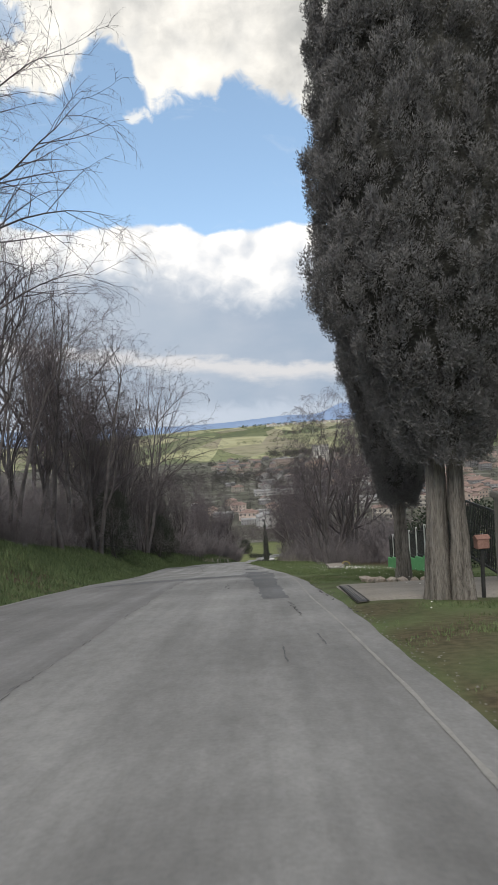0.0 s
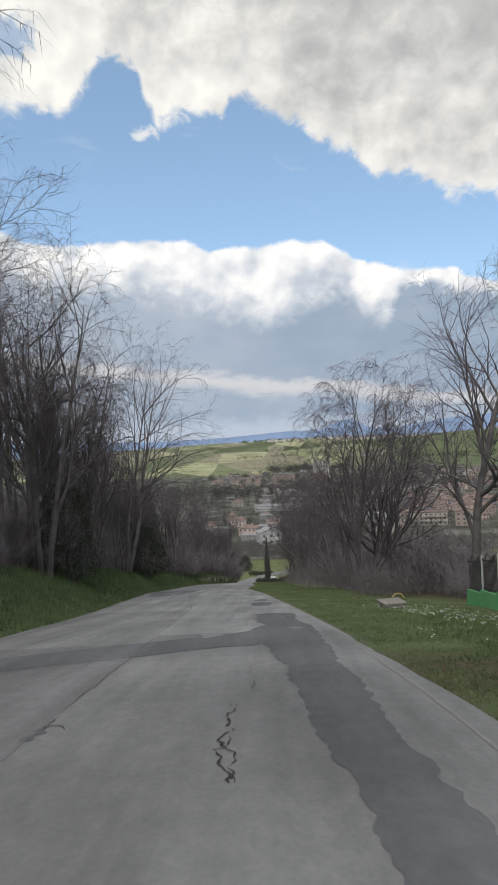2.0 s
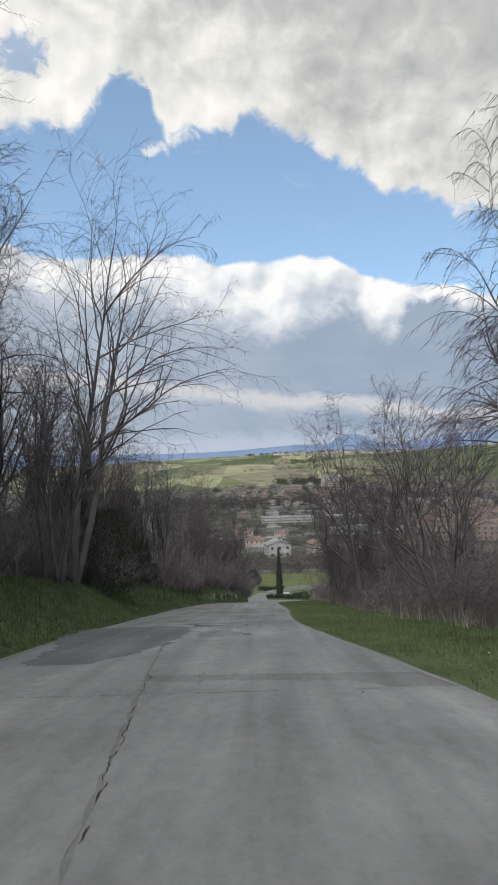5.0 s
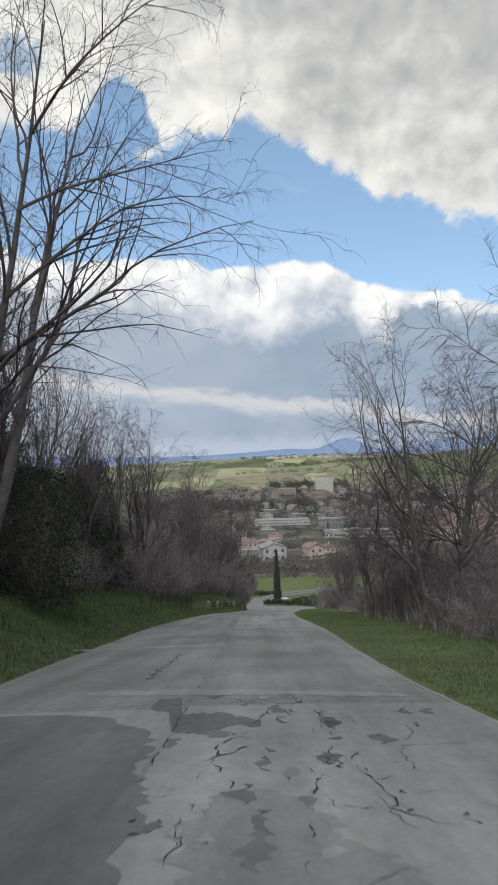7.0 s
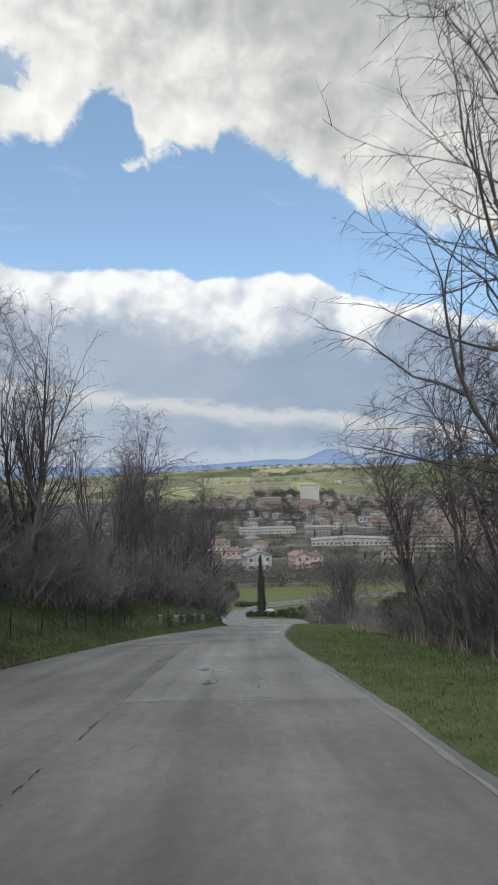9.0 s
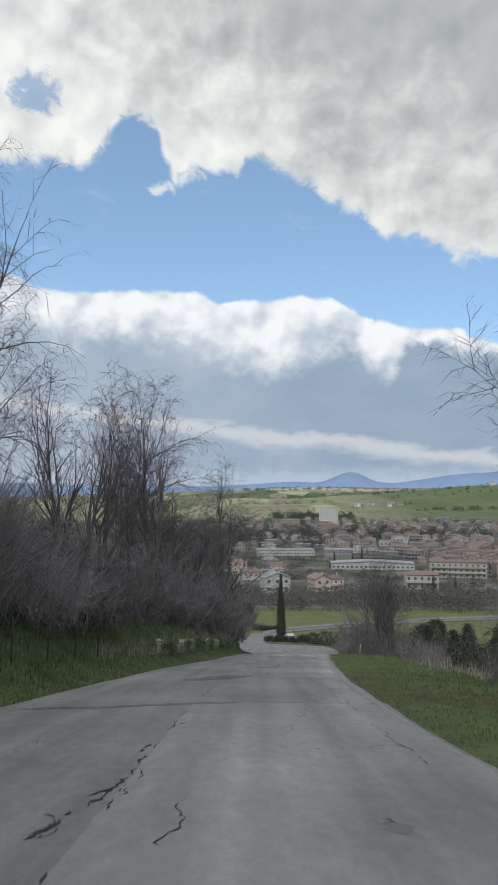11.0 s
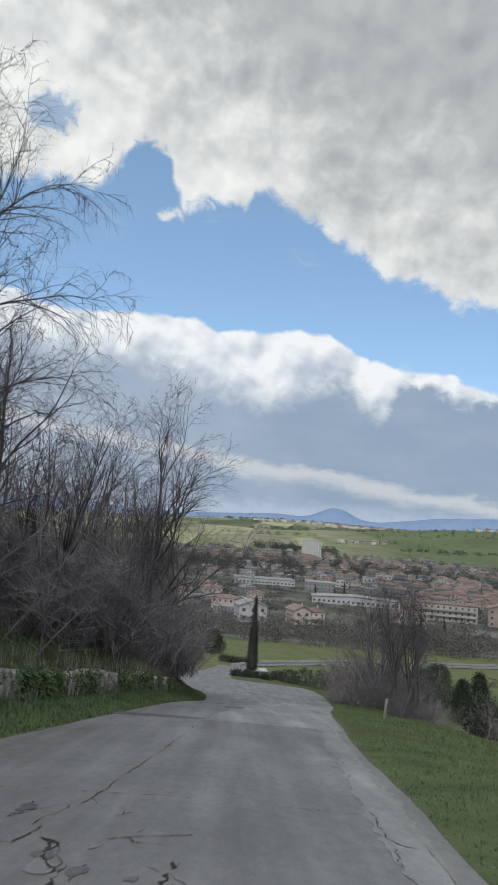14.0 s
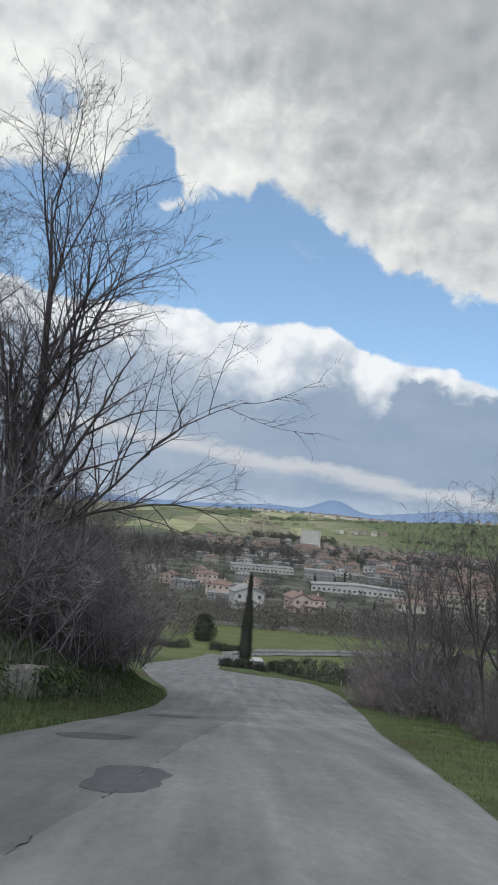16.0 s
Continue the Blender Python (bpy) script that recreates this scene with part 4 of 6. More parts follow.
def bare_tree(seed, height, stems=1, spread=0.5, droop=0.0, counts=(9, 5, 4, 3), first=0.25, limbs=(), thick=1.0, wander0=0.10):
    """Meshes of trunk with limbs, and of twigs, of a leafless tree. limbs: (height, bearing from +x, rise, length) of great boughs."""
    rng = random.Random(seed)
    wood, twigs, trunks = ([], []), ([], []), []

    def branch(p, d, length, radius, level, sag=0.0):
        nseg = (10, 9, 6, 3, 1)[level]
        pts, radii = [p.copy()], [radius]
        wander, bow = (wander0 * 0.7, 0.10, 0.13, 0.16, 0.2)[level], (0.035, 0.075, 0.10, 0.14, 0.0)[level]
        curl = Vector((rng.gauss(0, bow), rng.gauss(0, bow), rng.gauss(0, bow * 0.5)))
        for k in range(nseg):
            u = (k + 1) / nseg
            rise = (0.05, 0.11, 0.05, -0.02, 0.0)[level] - (droop * 1.3 * u * u if level >= 2 else sag * u)
            d = (d + curl + Vector((rng.gauss(0, wander), rng.gauss(0, wander), rng.gauss(0, wander * 0.6) + rise))).normalized()
            if rng.random() < 0.3:
                curl = curl * -0.7
            p = p + d * (length / nseg)
            pts.append(p.copy())
            radii.append(max(radius * (1 - 0.90 * u), 0.0045))
        v, f = wood if level < 2 else twigs
        if level == 0:
            trunks.append(pts)
        if level < 3:
            tube(v, f, pts, radii, (8, 5, 4)[level])
        elif level == 3:
            spike(v, f, [pts[0], pts[1], pts[-1]], radius)
        else:
            sliver(v, f, pts[0], pts[-1], 0.0058)
        if level >= len(counts):
            return
        nch = counts[level] + (5 if sag else 0)
        for c in range(nch):
            t = first + (1 - first) * (c + rng.random()) / nch if level == 0 else 0.12 + 0.88 * (c + rng.random()) / nch
            t = min(t, 0.98)
            k = min(int(t * nseg), nseg - 1)
            q = pts[k].lerp(pts[k + 1], t * nseg - k)
            axis = (pts[k + 1] - pts[k]).normalized()
            side = axis.orthogonal().normalized()
            side.rotate(Matrix.Rotation(rng.uniform(0, 6.283), 3, axis))
            ang = rng.uniform(0.45, 0.95) * (spread * 2 if level == 0 else 0.95 if level < 3 else 0.85)
            nd = axis * math.cos(ang) + side * math.sin(ang)
            ln = length * rng.uniform(0.42, 0.62) * (1.15 - 0.55 * t)
            if level == 2:
                ln = min(ln, 1.2)
            if level == 3:
                ln = rng.uniform(0.18, 0.55)
                nd = (nd - Vector((0, 0, droop * rng.uniform(0.4, 1.8)))).normalized()
            branch(q, nd, ln, max(radii[k] * rng.uniform(0.5, 0.72), 0.0080), level + 1)

    for s in range(stems):
        a = rng.uniform(0, 6.283)
        lean = rng.uniform(0.0, 0.06) if stems == 1 else rng.uniform(0.05, 0.30)
        off = Vector((math.cos(a), math.sin(a), 0)) * (0.0 if stems == 1 else rng.uniform(0.1, 0.55))
        r0 = (height * (0.015 if stems == 1 else 0.0085) + 0.015) * thick
        branch(off - Vector((0, 0, 0.3)), Vector((math.cos(a) * lean, math.sin(a) * lean, 1)).normalized(), height * rng.uniform(0.72, 1.0), r0, 0)
    for h, bearing, rise, length in limbs:
        b = radians(bearing)
        line = trunks[0]
        k = max(i for i in range(len(line) - 1) if line[i].z <= h or i == 0)
        t = min(1.0, max(0.0, (h - line[k].z) / max(line[k + 1].z - line[k].z, 0.01)))
        branch(line[k].lerp(line[k + 1], t), Vector((math.cos(b), math.sin(b), rise)).normalized(), length, 0.016 + 0.0065 * length, 1, 0.30)
    return mesh_of("trunk", *wood, MAT["bark"], True), mesh_of("crown", *twigs, MAT["twig"])


def thing_of(name, names, meshes, at, turn, size, label, category, group=""):
    ob = new(name)
    for nm, me in zip(names, meshes):
        part(nm, me, None, ob)
    ob.matrix_basis = pose(*at, 0, 0, turn) @ Matrix.Scale(size, 4)
    return tagged(ob, label, category, group)


def rooted(x, y, sink=0.12):
    return (x, y, float(land(x, y)) - sink)


WOOD = [bare_tree(10 + k, 11.0, stems=(5, 4, 6, 3, 4, 3, 7, 2)[k], spread=(0.22, 0.26, 0.18, 0.32, 0.26, 0.34, 0.16, 0.36)[k], counts=((7, 5, 4, 4), (8, 5, 4, 4), (6, 5, 4, 4), (10, 6, 4, 4), (8, 5, 4, 4), (10, 6, 4, 4), (6, 4, 4, 4), (12, 6, 4, 4))[k],
                  first=0.30, droop=(0.05, 0.22, 0.0, 0.18, 0.10, 0.30, 0.02, 0.15)[k], thick=(1.25, 1.15, 1.2, 1.3, 1.15, 1.35, 1.1, 1.4)[k], wander0=0.075) for k in range(8)]
WOOD_LABEL = "slender leafless grey-brown tree in the roadside wood"
rng = random.Random(77)
k = 0
y = 20.0
while y < 166:
    for row in range(2):
        late = float(smooth(y, 95, 120))
        d = (4.0 - 0.9 * late, 6.6 - 1.0 * late, 10.0 - late, 12.5)[row] + rng.uniform(-0.6, 0.8)
        yy = y + rng.uniform(-1.3, 1.3)
        x = float(left(yy)) - d
        big = 0.72 + 0.28 * smooth(d, 3.5, 8.0) + rng.uniform(-0.12, 0.12)
        if yy < 78:
            big *= 1.32 if row == 0 else 1.5
        if 92 < yy < 130:
            big *= 1.12
        if 130 <= yy < 156:
            big *= 1.0
        if yy > 157:
            big *= 0.8
        kind, turn = rng.choice((1, 3, 5, 7, 4) if yy < 58 else (1, 3, 5, 7, 4, 0, 2) if yy < 92 else (2, 6, 0, 4, 1, 7) if yy < 104 else (1, 3, 4, 7, 5, 7)), rng.uniform(0, 360)
        if row == 1 and (yy < 58 or 102 < yy < 134):        # the wood is thin at the top of the lane
            continue
        thing_of("bare_tree", ("trunk", "crown"), WOOD[kind], rooted(x, yy), turn, float(big), WOOD_LABEL, "tree", "bare trees of the roadside wood")
    y += 4.2 if 58 < y < 92 else 4.4 if y > 70 else 5.2
HERO = "tall spreading leafless tree with long boughs over the road"
for seed, x, y, h, stems, spread, droop, limbs in (
        (31, -9.6, 34.5, 17.0, 1, 0.46, 0.20, ((6.0, 0, 0.45, 5.5), (8.0, -25, 0.5, 6.2), (10.0, 15, 0.55, 6.0), (12.0, -10, 0.6, 5.2), (7.0, -60, 0.4, 5.0), (13.5, 30, 0.7, 4.5))),
        (32, -11.6, 81.0, 16.5, 2, 0.40, 0.25, ((6.3, 0, 0.42, 8.2), (8.0, -22, 0.85, 7.5), (5.0, -40, 0.35, 6.5), (10.5, 5, 0.7, 6.5), (12.5, -30, 0.8, 6.0), (7.2, -75, 0.6, 6.0))),
        (43, 4.0, 92.0, 12.0, 4, 0.50, 0.10, ((3.6, 185, 0.28, 6.0), (5.0, 175, 0.35, 6.4), (6.4, 190, 0.5, 5.6), (7.6, 180, 0.7, 4.6), (2.6, 180, 0.7, 4.2), (3.6, 215, 0.6, 4.2), (4.6, 165, 0.7, 3.6), (2.0, 200, 0.5, 3.6), (3.0, 0, 0.8, 3.6))),
        (34, -7.2, 150.0, 12.0, 1, 0.46, 0.12, ((2.0, -15, 0.55, 7.2), (3.5, 10, 0.7, 6.8), (5.0, -20, 0.8, 6.2), (2.6, 15, 0.30, 6.4), (6.0, 0, 0.9, 5.4), (7.2, -10, 1.0, 4.6))),
        (35, -9.6, 130.0, 12.5, 1, 0.40, 0.22, ((7.0, 0, 0.4, 4.0), (9.0, -15, 0.4, 3.6), (5.0, 10, 0.3, 3.6))),
        (36, 7.2, 50.5, 12.0, 1, 0.52, 0.05, ((3.0, 150, 0.9, 5.0), (3.6, 60, 0.9, 4.5), (4.2, 220, 0.6, 4.2))),
        (37, 4.7, 62.0, 11.0, 6, 0.42, 0.34, ((2.2, 180, 0.8, 4.0), (4.0, 200, 0.9, 4.0), (3.0, 160, 0.5, 4.2))),
        (38, 6.6, 66.0, 12.5, 4, 0.40, 0.34, ((3.0, 180, 0.6, 4.4), (5.0, 190, 0.6, 4.0))),
        (39, 5.6, 79.5, 9.5, 3, 0.46, 0.05, ((3.0, 170, 0.5, 3.6), (4.6, 200, 0.6, 3.2))),
        (40, 3.5, 104.0, 7.0, 2, 0.14, 0.0, ()), (44, 3.4, 98.0, 8.5, 2, 0.28, 0.0, ()), (45, 5.4, 100.0, 9.5, 3, 0.34, 0.05, ()), (46, 6.6, 86.0, 10.0, 3, 0.36, 0.05, ((3.0, 180, 0.6, 4.0),)),
        (47, -10.2, 54.5, 14.0, 3, 0.36, 0.32, ((8.0, 0, 0.6, 5.0), (10.0, -15, 0.7, 4.6), (6.5, -25, 0.4, 4.6))), (41, -9.8, 47.5, 13.0, 3, 0.30, 0.28, ((6.5, -10, 0.5, 4.4), (8.5, 15, 0.5, 4.0))),
        (42, -10.6, 58.0, 11.5, 2, 0.30, 0.30, ((5.5, -10, 0.5, 4.2), (7.5, 10, 0.5, 4.0)))):
    thing_of("bare_tree", ("trunk", "crown"), bare_tree(seed, h, stems, spread, droop, (14, 9, 5, 6) if stems == 1 else (9, 7, 5, 6), 0.22, limbs, 1.2 if stems > 1 else 1.0, 0.07), rooted(x, y), 0, 1.0,
             HERO if limbs and abs(x) > 8 else "leafless many-branched tree at the edge of the verge", "tree")


# undergrowth
def thicket(seed, stems, width, height):
    """A tangle of arching stems with side twigs."""
    g = random.Random(seed)
    v, f, tv, tf = [], [], [], []
    for _ in range(stems):
        a, r = g.uniform(0, 6.283), width * math.sqrt(g.random())
        p = Vector((r * math.cos(a), r * math.sin(a), -0.1))
        d = Vector((g.gauss(0, 0.35), g.gauss(0, 0.35), 1)).normalized()
        ln = height * g.uniform(0.5, 1.1) * (1.1 - 0.45 * r / width)
        pts, n = [p.copy()], 3
        for k in range(n):
            d = (d + Vector((g.gauss(0, 0.22), g.gauss(0, 0.22), -0.12 * k * g.random()))).normalized()
            p = p + d * ln / n
            pts.append(p.copy())
        tube(v, f, pts[:-1], [0.011, 0.008, 0.006], 3)
        sliver(v, f, pts[-2], pts[-1], 0.006)
        for _ in range(46):
            k = g.randrange(0, n) if g.random() < 0.25 else g.randrange(1, n)
            q = pts[k].lerp(pts[k + 1], g.random())
            e = Vector((g.gauss(0, 0.6), g.gauss(0, 0.6), g.gauss(0.55, 0.45))).normalized()
            sliver(tv, tf, q, q + e * g.uniform(0.2, 0.7), 0.0048)
    return mesh_of("stem", v, f, MAT["bramble"]), mesh_of("tangle", tv, tf, MAT["bramble"])


THICKET = [thicket(50 + k, 105, 1.7, (2.6, 3.2, 2.2, 3.6)[k]) for k in range(4)]


def brush(x, y, size, g):
    thing_of("thicket", ("stem", "tangle"), THICKET[g.randrange(4)], rooted(x, y), g.uniform(0, 360), size, "tangled leafless grey-brown bramble thicket", "shrub", "bramble thickets along the road")


g = random.Random(6)
y = 24.0
while y < 168:
    late = float(smooth(y, 90, 115))
    brush(float(left(y)) - g.uniform(4.5, 5.1) + (0.3 if 116 < y < 152 else 1.3) * late, y, (g.uniform(0.75, 1.05) + 0.40 * late) * (0.8 if y < 50 else 1.0), g)
    brush(float(left(y)) - g.uniform(6.2, 7.2) + 0.8 * late, y + 1.2, (g.uniform(1.15, 1.55) + 0.40 * late) * (0.95 if y < 50 else 1.15 if y < 80 else 1.0), g)
    if y > 46:
        brush(float(left(y)) - g.uniform(7.5, 8.5) + 1.2 * late, y + 0.6, g.uniform(1.7, 2.1) * (0.8 if y < 78 else 1.0), g)
    if y > 132:
        brush(float(left(y)) - g.uniform(4.4, 5.2), y + 1.0, g.uniform(1.9, 2.3), g)
    y += 2.4
for x, y, s in ((4.6, 57, 0.6), (6.0, 60, 0.8), (5.0, 64, 0.7), (7.2, 63, 0.9), (4.3, 69, 0.6), (6.2, 71, 0.9), (3.6, 75, 0.65), (5.6, 78, 0.9), (3.5, 83, 0.7), (5.3, 86, 0.9), (3.8, 89, 0.7), (5.2, 94, 0.8), (4.6, 99, 1.0), (5.2, 103, 1.1), (6.4, 97, 1.2), (5.0, 107, 1.0), (6.8, 109, 1.2), (7.4, 102, 1.3), (4.9, 111, 0.9),
                (7.8, 68, 1.1), (8.0, 76, 1.1), (7.6, 84, 1.1), (4.6, 113.5, 0.42), (5.4, 114.5, 0.5), (6.2, 116, 0.45), (8.5, 54, 0.8), (8.6, 58, 1.3), (9.2, 64, 1.5), (9.4, 71, 1.5), (9.0, 80, 1.5), (7.0, 89, 1.4), (8.2, 94, 1.6), (6.6, 92, 1.3), (9.4, 101, 1.6), (10, 88, 1.7), (11.5, 96, 1.7), (12, 106, 1.6), (8.6, 107, 1.4), (9.8, 112, 1.2), (12.5, 80, 1.7), (12.5, 68, 1.6)):
    brush(x, y, s * (1.35 if y > 72 else 1.15), g)


def leaf_mass(name, seed, places, size, mat, lean=0.0, slim=0.3):
    """Small leaf sprays at the given (place, direction)s."""
    rng = random.Random(seed)
    verts, faces = [], []
    for p, d in places:
        s = size * rng.uniform(0.6, 1.4)
        up = (Vector((0, 0, lean)) + d + Vector((rng.gauss(0, 0.3), rng.gauss(0, 0.3), rng.gauss(0, 0.3)))).normalized()
        sd = up.orthogonal().normalized()
        sd.rotate(Matrix.Rotation(rng.uniform(0, 6.283), 3, up))
        o = len(verts)
        w = sd * s * slim
        verts += [tuple(p), tuple(p + up * s * 0.45 + w), tuple(p + up * s), tuple(p + up * s * 0.45 - w)]
        faces.append((o, o + 1, o + 2, o + 3))
    return mesh_of(name, verts, faces, mat)


def sprays(name, centres, sizes, per, length, width, mat, seed):
    """Packed tufts of fine pointed sprigs round the given centres."""
    g = np.random.RandomState(seed)
    c, s = np.repeat(np.array(centres), per, 0), np.repeat(np.array(sizes), per)[:, None]
    n = len(c)
    d = g.normal(0, 1, (n, 3))
    d /= np.linalg.norm(d, axis=1)[:, None]
    at = c + d * (1.0, 1.0, 1.7) * s * g.uniform(0.35, 1.0, (n, 1))
    go = d * 0.8 + (0, 0, 0.75) + g.normal(0, 0.3, (n, 3))
    go /= np.linalg.norm(go, axis=1)[:, None]
    side = np.cross(go, g.normal(0, 1, (n, 3)))
    side *= width / np.linalg.norm(side, axis=1)[:, None]
    tip = at + go * length * g.uniform(0.6, 1.4, (n, 1))
    V = np.stack([at + side, at - side, tip], 1)
    return mesh_of(name, V.reshape(-1, 3).tolist(), np.arange(n * 3).reshape(-1, 3).tolist(), mat)


def cypress(at, height, radius, clear, tufts, size, seed, label, trunks=1, flare=0.18, taper=2.6, per=50, leaf="cypress_leaf", girth=0.18, low=0.7):
    """Cypress: fluted grey trunk, and a tall closed crown of packed upright tufts."""
    ob = new("cypress_tree")
    rng = random.Random(seed)
    for s in range(trunks):
        v, f = [], []
        r0 = girth * (1.0 if s else 1.12)
        ox = (s - (trunks - 1) / 2) * r0 * 2.0
        pts = [Vector((ox * (1 - 0.5 * k / 16) + rng.gauss(0, 0.012), rng.gauss(0, 0.012) + 0.16 * (trunks - 1 - s), (clear + 0.35 * (height - clear)) * k / 16 - 0.25)) for k in range(17)]
        sides = 26 if tufts > 800 else 8
        tube(v, f, pts, [r0 * (1.5, 1.18, 1.04)[k] if k < 3 else r0 * (1 - 0.55 * k / 16) for k in range(17)], sides)
        ph = rng.uniform(0, 6)
        for i, (x, y, z) in enumerate(v):
            c = pts[i // sides]
            q = 6.283 * (i % sides) / sides
            m = 1 + 0.11 * math.sin(4 * q + ph + 0.25 * z) + 0.07 * math.sin(9 * q - ph + 0.5 * z) + rng.uniform(-0.05, 0.05)
            v[i] = (c.x + (x - c.x) * m, c.y + (y - c.y) * m, z)
        part("trunk", mesh_of("trunk", v, f, MAT["cypress_bark"], True), None, ob)

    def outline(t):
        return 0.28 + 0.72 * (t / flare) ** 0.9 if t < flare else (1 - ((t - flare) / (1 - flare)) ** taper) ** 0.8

    # added closed shell behind the tufts, coloured dark as the crown's inner shade
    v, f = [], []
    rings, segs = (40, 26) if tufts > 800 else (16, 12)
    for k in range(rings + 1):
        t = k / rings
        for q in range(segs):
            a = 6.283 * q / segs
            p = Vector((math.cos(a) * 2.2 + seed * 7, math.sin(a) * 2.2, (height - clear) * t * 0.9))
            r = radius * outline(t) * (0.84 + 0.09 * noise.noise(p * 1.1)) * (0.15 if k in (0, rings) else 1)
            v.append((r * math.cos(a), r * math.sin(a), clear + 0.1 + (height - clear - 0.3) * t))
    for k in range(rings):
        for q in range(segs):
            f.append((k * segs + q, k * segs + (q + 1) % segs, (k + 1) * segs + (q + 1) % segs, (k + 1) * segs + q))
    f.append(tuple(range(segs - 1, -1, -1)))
    part("inner_foliage", mesh_of("inner_foliage", v, f, MAT["cypress_shade"]), None, ob)
    centres, sizes = [], []
    for _ in range(tufts):
        t = rng.random() * 0.62 if rng.random() < low else rng.random()
        a = rng.uniform(0, 6.283)
        p = Vector((math.cos(a) * 2.2 + seed * 7, math.sin(a) * 2.2, (height - clear) * t * 0.9))
        rr = radius * outline(t) * (0.90 + 0.07 * noise.noise(p * 1.1) + 0.13 * noise.noise(p * 3.1) + 0.05 * rng.random())
        centres.append((rr * math.cos(a), rr * math.sin(a), clear + (height - clear) * t))
        sizes.append(size * rng.uniform(0.7, 1.4))
    part("crown", sprays("crown", centres, sizes, int(per * 1.5), size * 0.46, size * 0.072, MAT[leaf], seed), None, ob)
    ob.matrix_basis = pose(*at)
    return tagged(ob, label, "tree")


CYPRESS = "tall dark grey-green cypress beside the concrete driveway"
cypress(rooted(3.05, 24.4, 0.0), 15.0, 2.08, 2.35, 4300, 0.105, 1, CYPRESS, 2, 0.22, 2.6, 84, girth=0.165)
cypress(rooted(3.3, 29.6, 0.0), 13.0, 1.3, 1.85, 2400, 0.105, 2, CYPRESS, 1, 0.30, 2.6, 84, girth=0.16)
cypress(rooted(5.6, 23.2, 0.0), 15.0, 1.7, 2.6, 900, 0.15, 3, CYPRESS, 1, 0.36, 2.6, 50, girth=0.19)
cypress((1.0, 236, -45.3), 13.4, 1.0, 0.2, 700, 0.26, 9, "slim dark cypress standing alone at the bend of the road", 1, 0.15, 1.0, 22, "evergreen", 0.14, 0.2)


def evergreen(at, width, height, seed, n, size, label, name="evergreen_bush", category="shrub", mat="evergreen", shape=0.0):
    """A dark leafy bush, or an ivy-clad stem for a tall one; shape 1: tapering upward."""
    ob = new(name)
    rng = random.Random(seed)
    v, f = [], []
    for k in range(3):
        tube(v, f, [Vector((rng.gauss(0, 0.08 * width), rng.gauss(0, 0.08 * width), -0.15)), Vector((rng.gauss(0, 0.2 * width), rng.gauss(0, 0.2 * width), height * 0.5)), Vector((rng.gauss(0, 0.25 * width), rng.gauss(0, 0.25 * width), height * 0.92))], [0.05 + 0.01 * height, 0.03 + 0.005 * height, 0.015], 6)
    part("trunk", mesh_of("trunk", v, f, MAT["bark"], True), None, ob)
    places = []
    for _ in range(n // 8):
        t = rng.random()
        prof = math.sqrt(max(0.05, 1 - (2 * t - 0.85) ** 2 / 1.35)) * (1 - shape * t * 0.85)
        a = rng.uniform(0, 6.283)
        rr = width * prof * (0.55 + 0.5 * rng.random()) * (1 + 0.25 * math.sin(a * 3 + t * 7))
        c = Vector((rr * math.cos(a), rr * math.sin(a), height * (0.04 + 0.96 * t)))
        for _ in range(8):
            o = Vector((rng.gauss(0, 1), rng.gauss(0, 1), rng.gauss(0, 1))) * size * 1.3
            places.append((c + o, o.normalized() * 0.8 + Vector((math.cos(a), math.sin(a), 0)) * 0.5))
    part("foliage", leaf_mass("foliage", seed, places, size, MAT[mat], 0.1, 0.42), None, ob)
    ob.matrix_basis = pose(*at)
    return tagged(ob, label, category)


evergreen(rooted(-9.4, 57.0), 1.3, 4.4, 61, 14000, 0.06, "dark evergreen bush among the brambles", mat="ivy")
evergreen(rooted(-10.6, 84.0), 1.6, 4.4, 62, 16000, 0.065, "dark evergreen bush among the brambles", mat="ivy")
for x, y, w, h, sd in ((-13.2, 104, 2.0, 7.6, 63), (-13.0, 97, 2.2, 5.6, 64), (-14.3, 91, 2.0, 6.5, 65), (-12.0, 100.5, 1.5, 3.8, 66)):
    evergreen(rooted(x, y), w, h, sd, 20000, 0.075, "tree trunk thickly clad in dark green ivy", "ivy_clad_tree", "tree", "ivy", shape=0.5)
evergreen((8.0, 44.5, float(land(8.0, 44.5))), 1.6, 2.5, 67, 4200, 0.12, "clipped dark green garden bush behind the railing", shape=0.2)
evergreen((8.8, 40.5, float(land(8.8, 40.5))), 1.5, 2.4, 68, 3600, 0.12, "clipped dark green garden bush behind the railing", shape=0.2)


# ---- beside the road at the top: driveway, fence, gate ----
def box_bm(bm, x0, y0, z0, x1, y1, z1, bevel=0.0):
    vs = [bm.verts.new((x, y, z)) for z in (z0, z1) for x, y in ((x0, y0), (x1, y0), (x1, y1), (x0, y1))]
    fs = [bm.faces.new([vs[i] for i in q]) for q in ((3, 2, 1, 0), (4, 5, 6, 7), (0, 1, 5, 4), (1, 2, 6, 5), (2, 3, 7, 6), (3, 0, 4, 7))]
    if bevel:
        bmesh.ops.bevel(bm, geom=list({e for f in fs for e in f.edges}), offset=bevel, segments=1, affect="EDGES")
    return vs


def solid(x0, y0, z0, x1, y1, z1, bevel=0.0):
    bm = bmesh.new()
    box_bm(bm, x0, y0, z0, x1, y1, z1, bevel)
    return bm


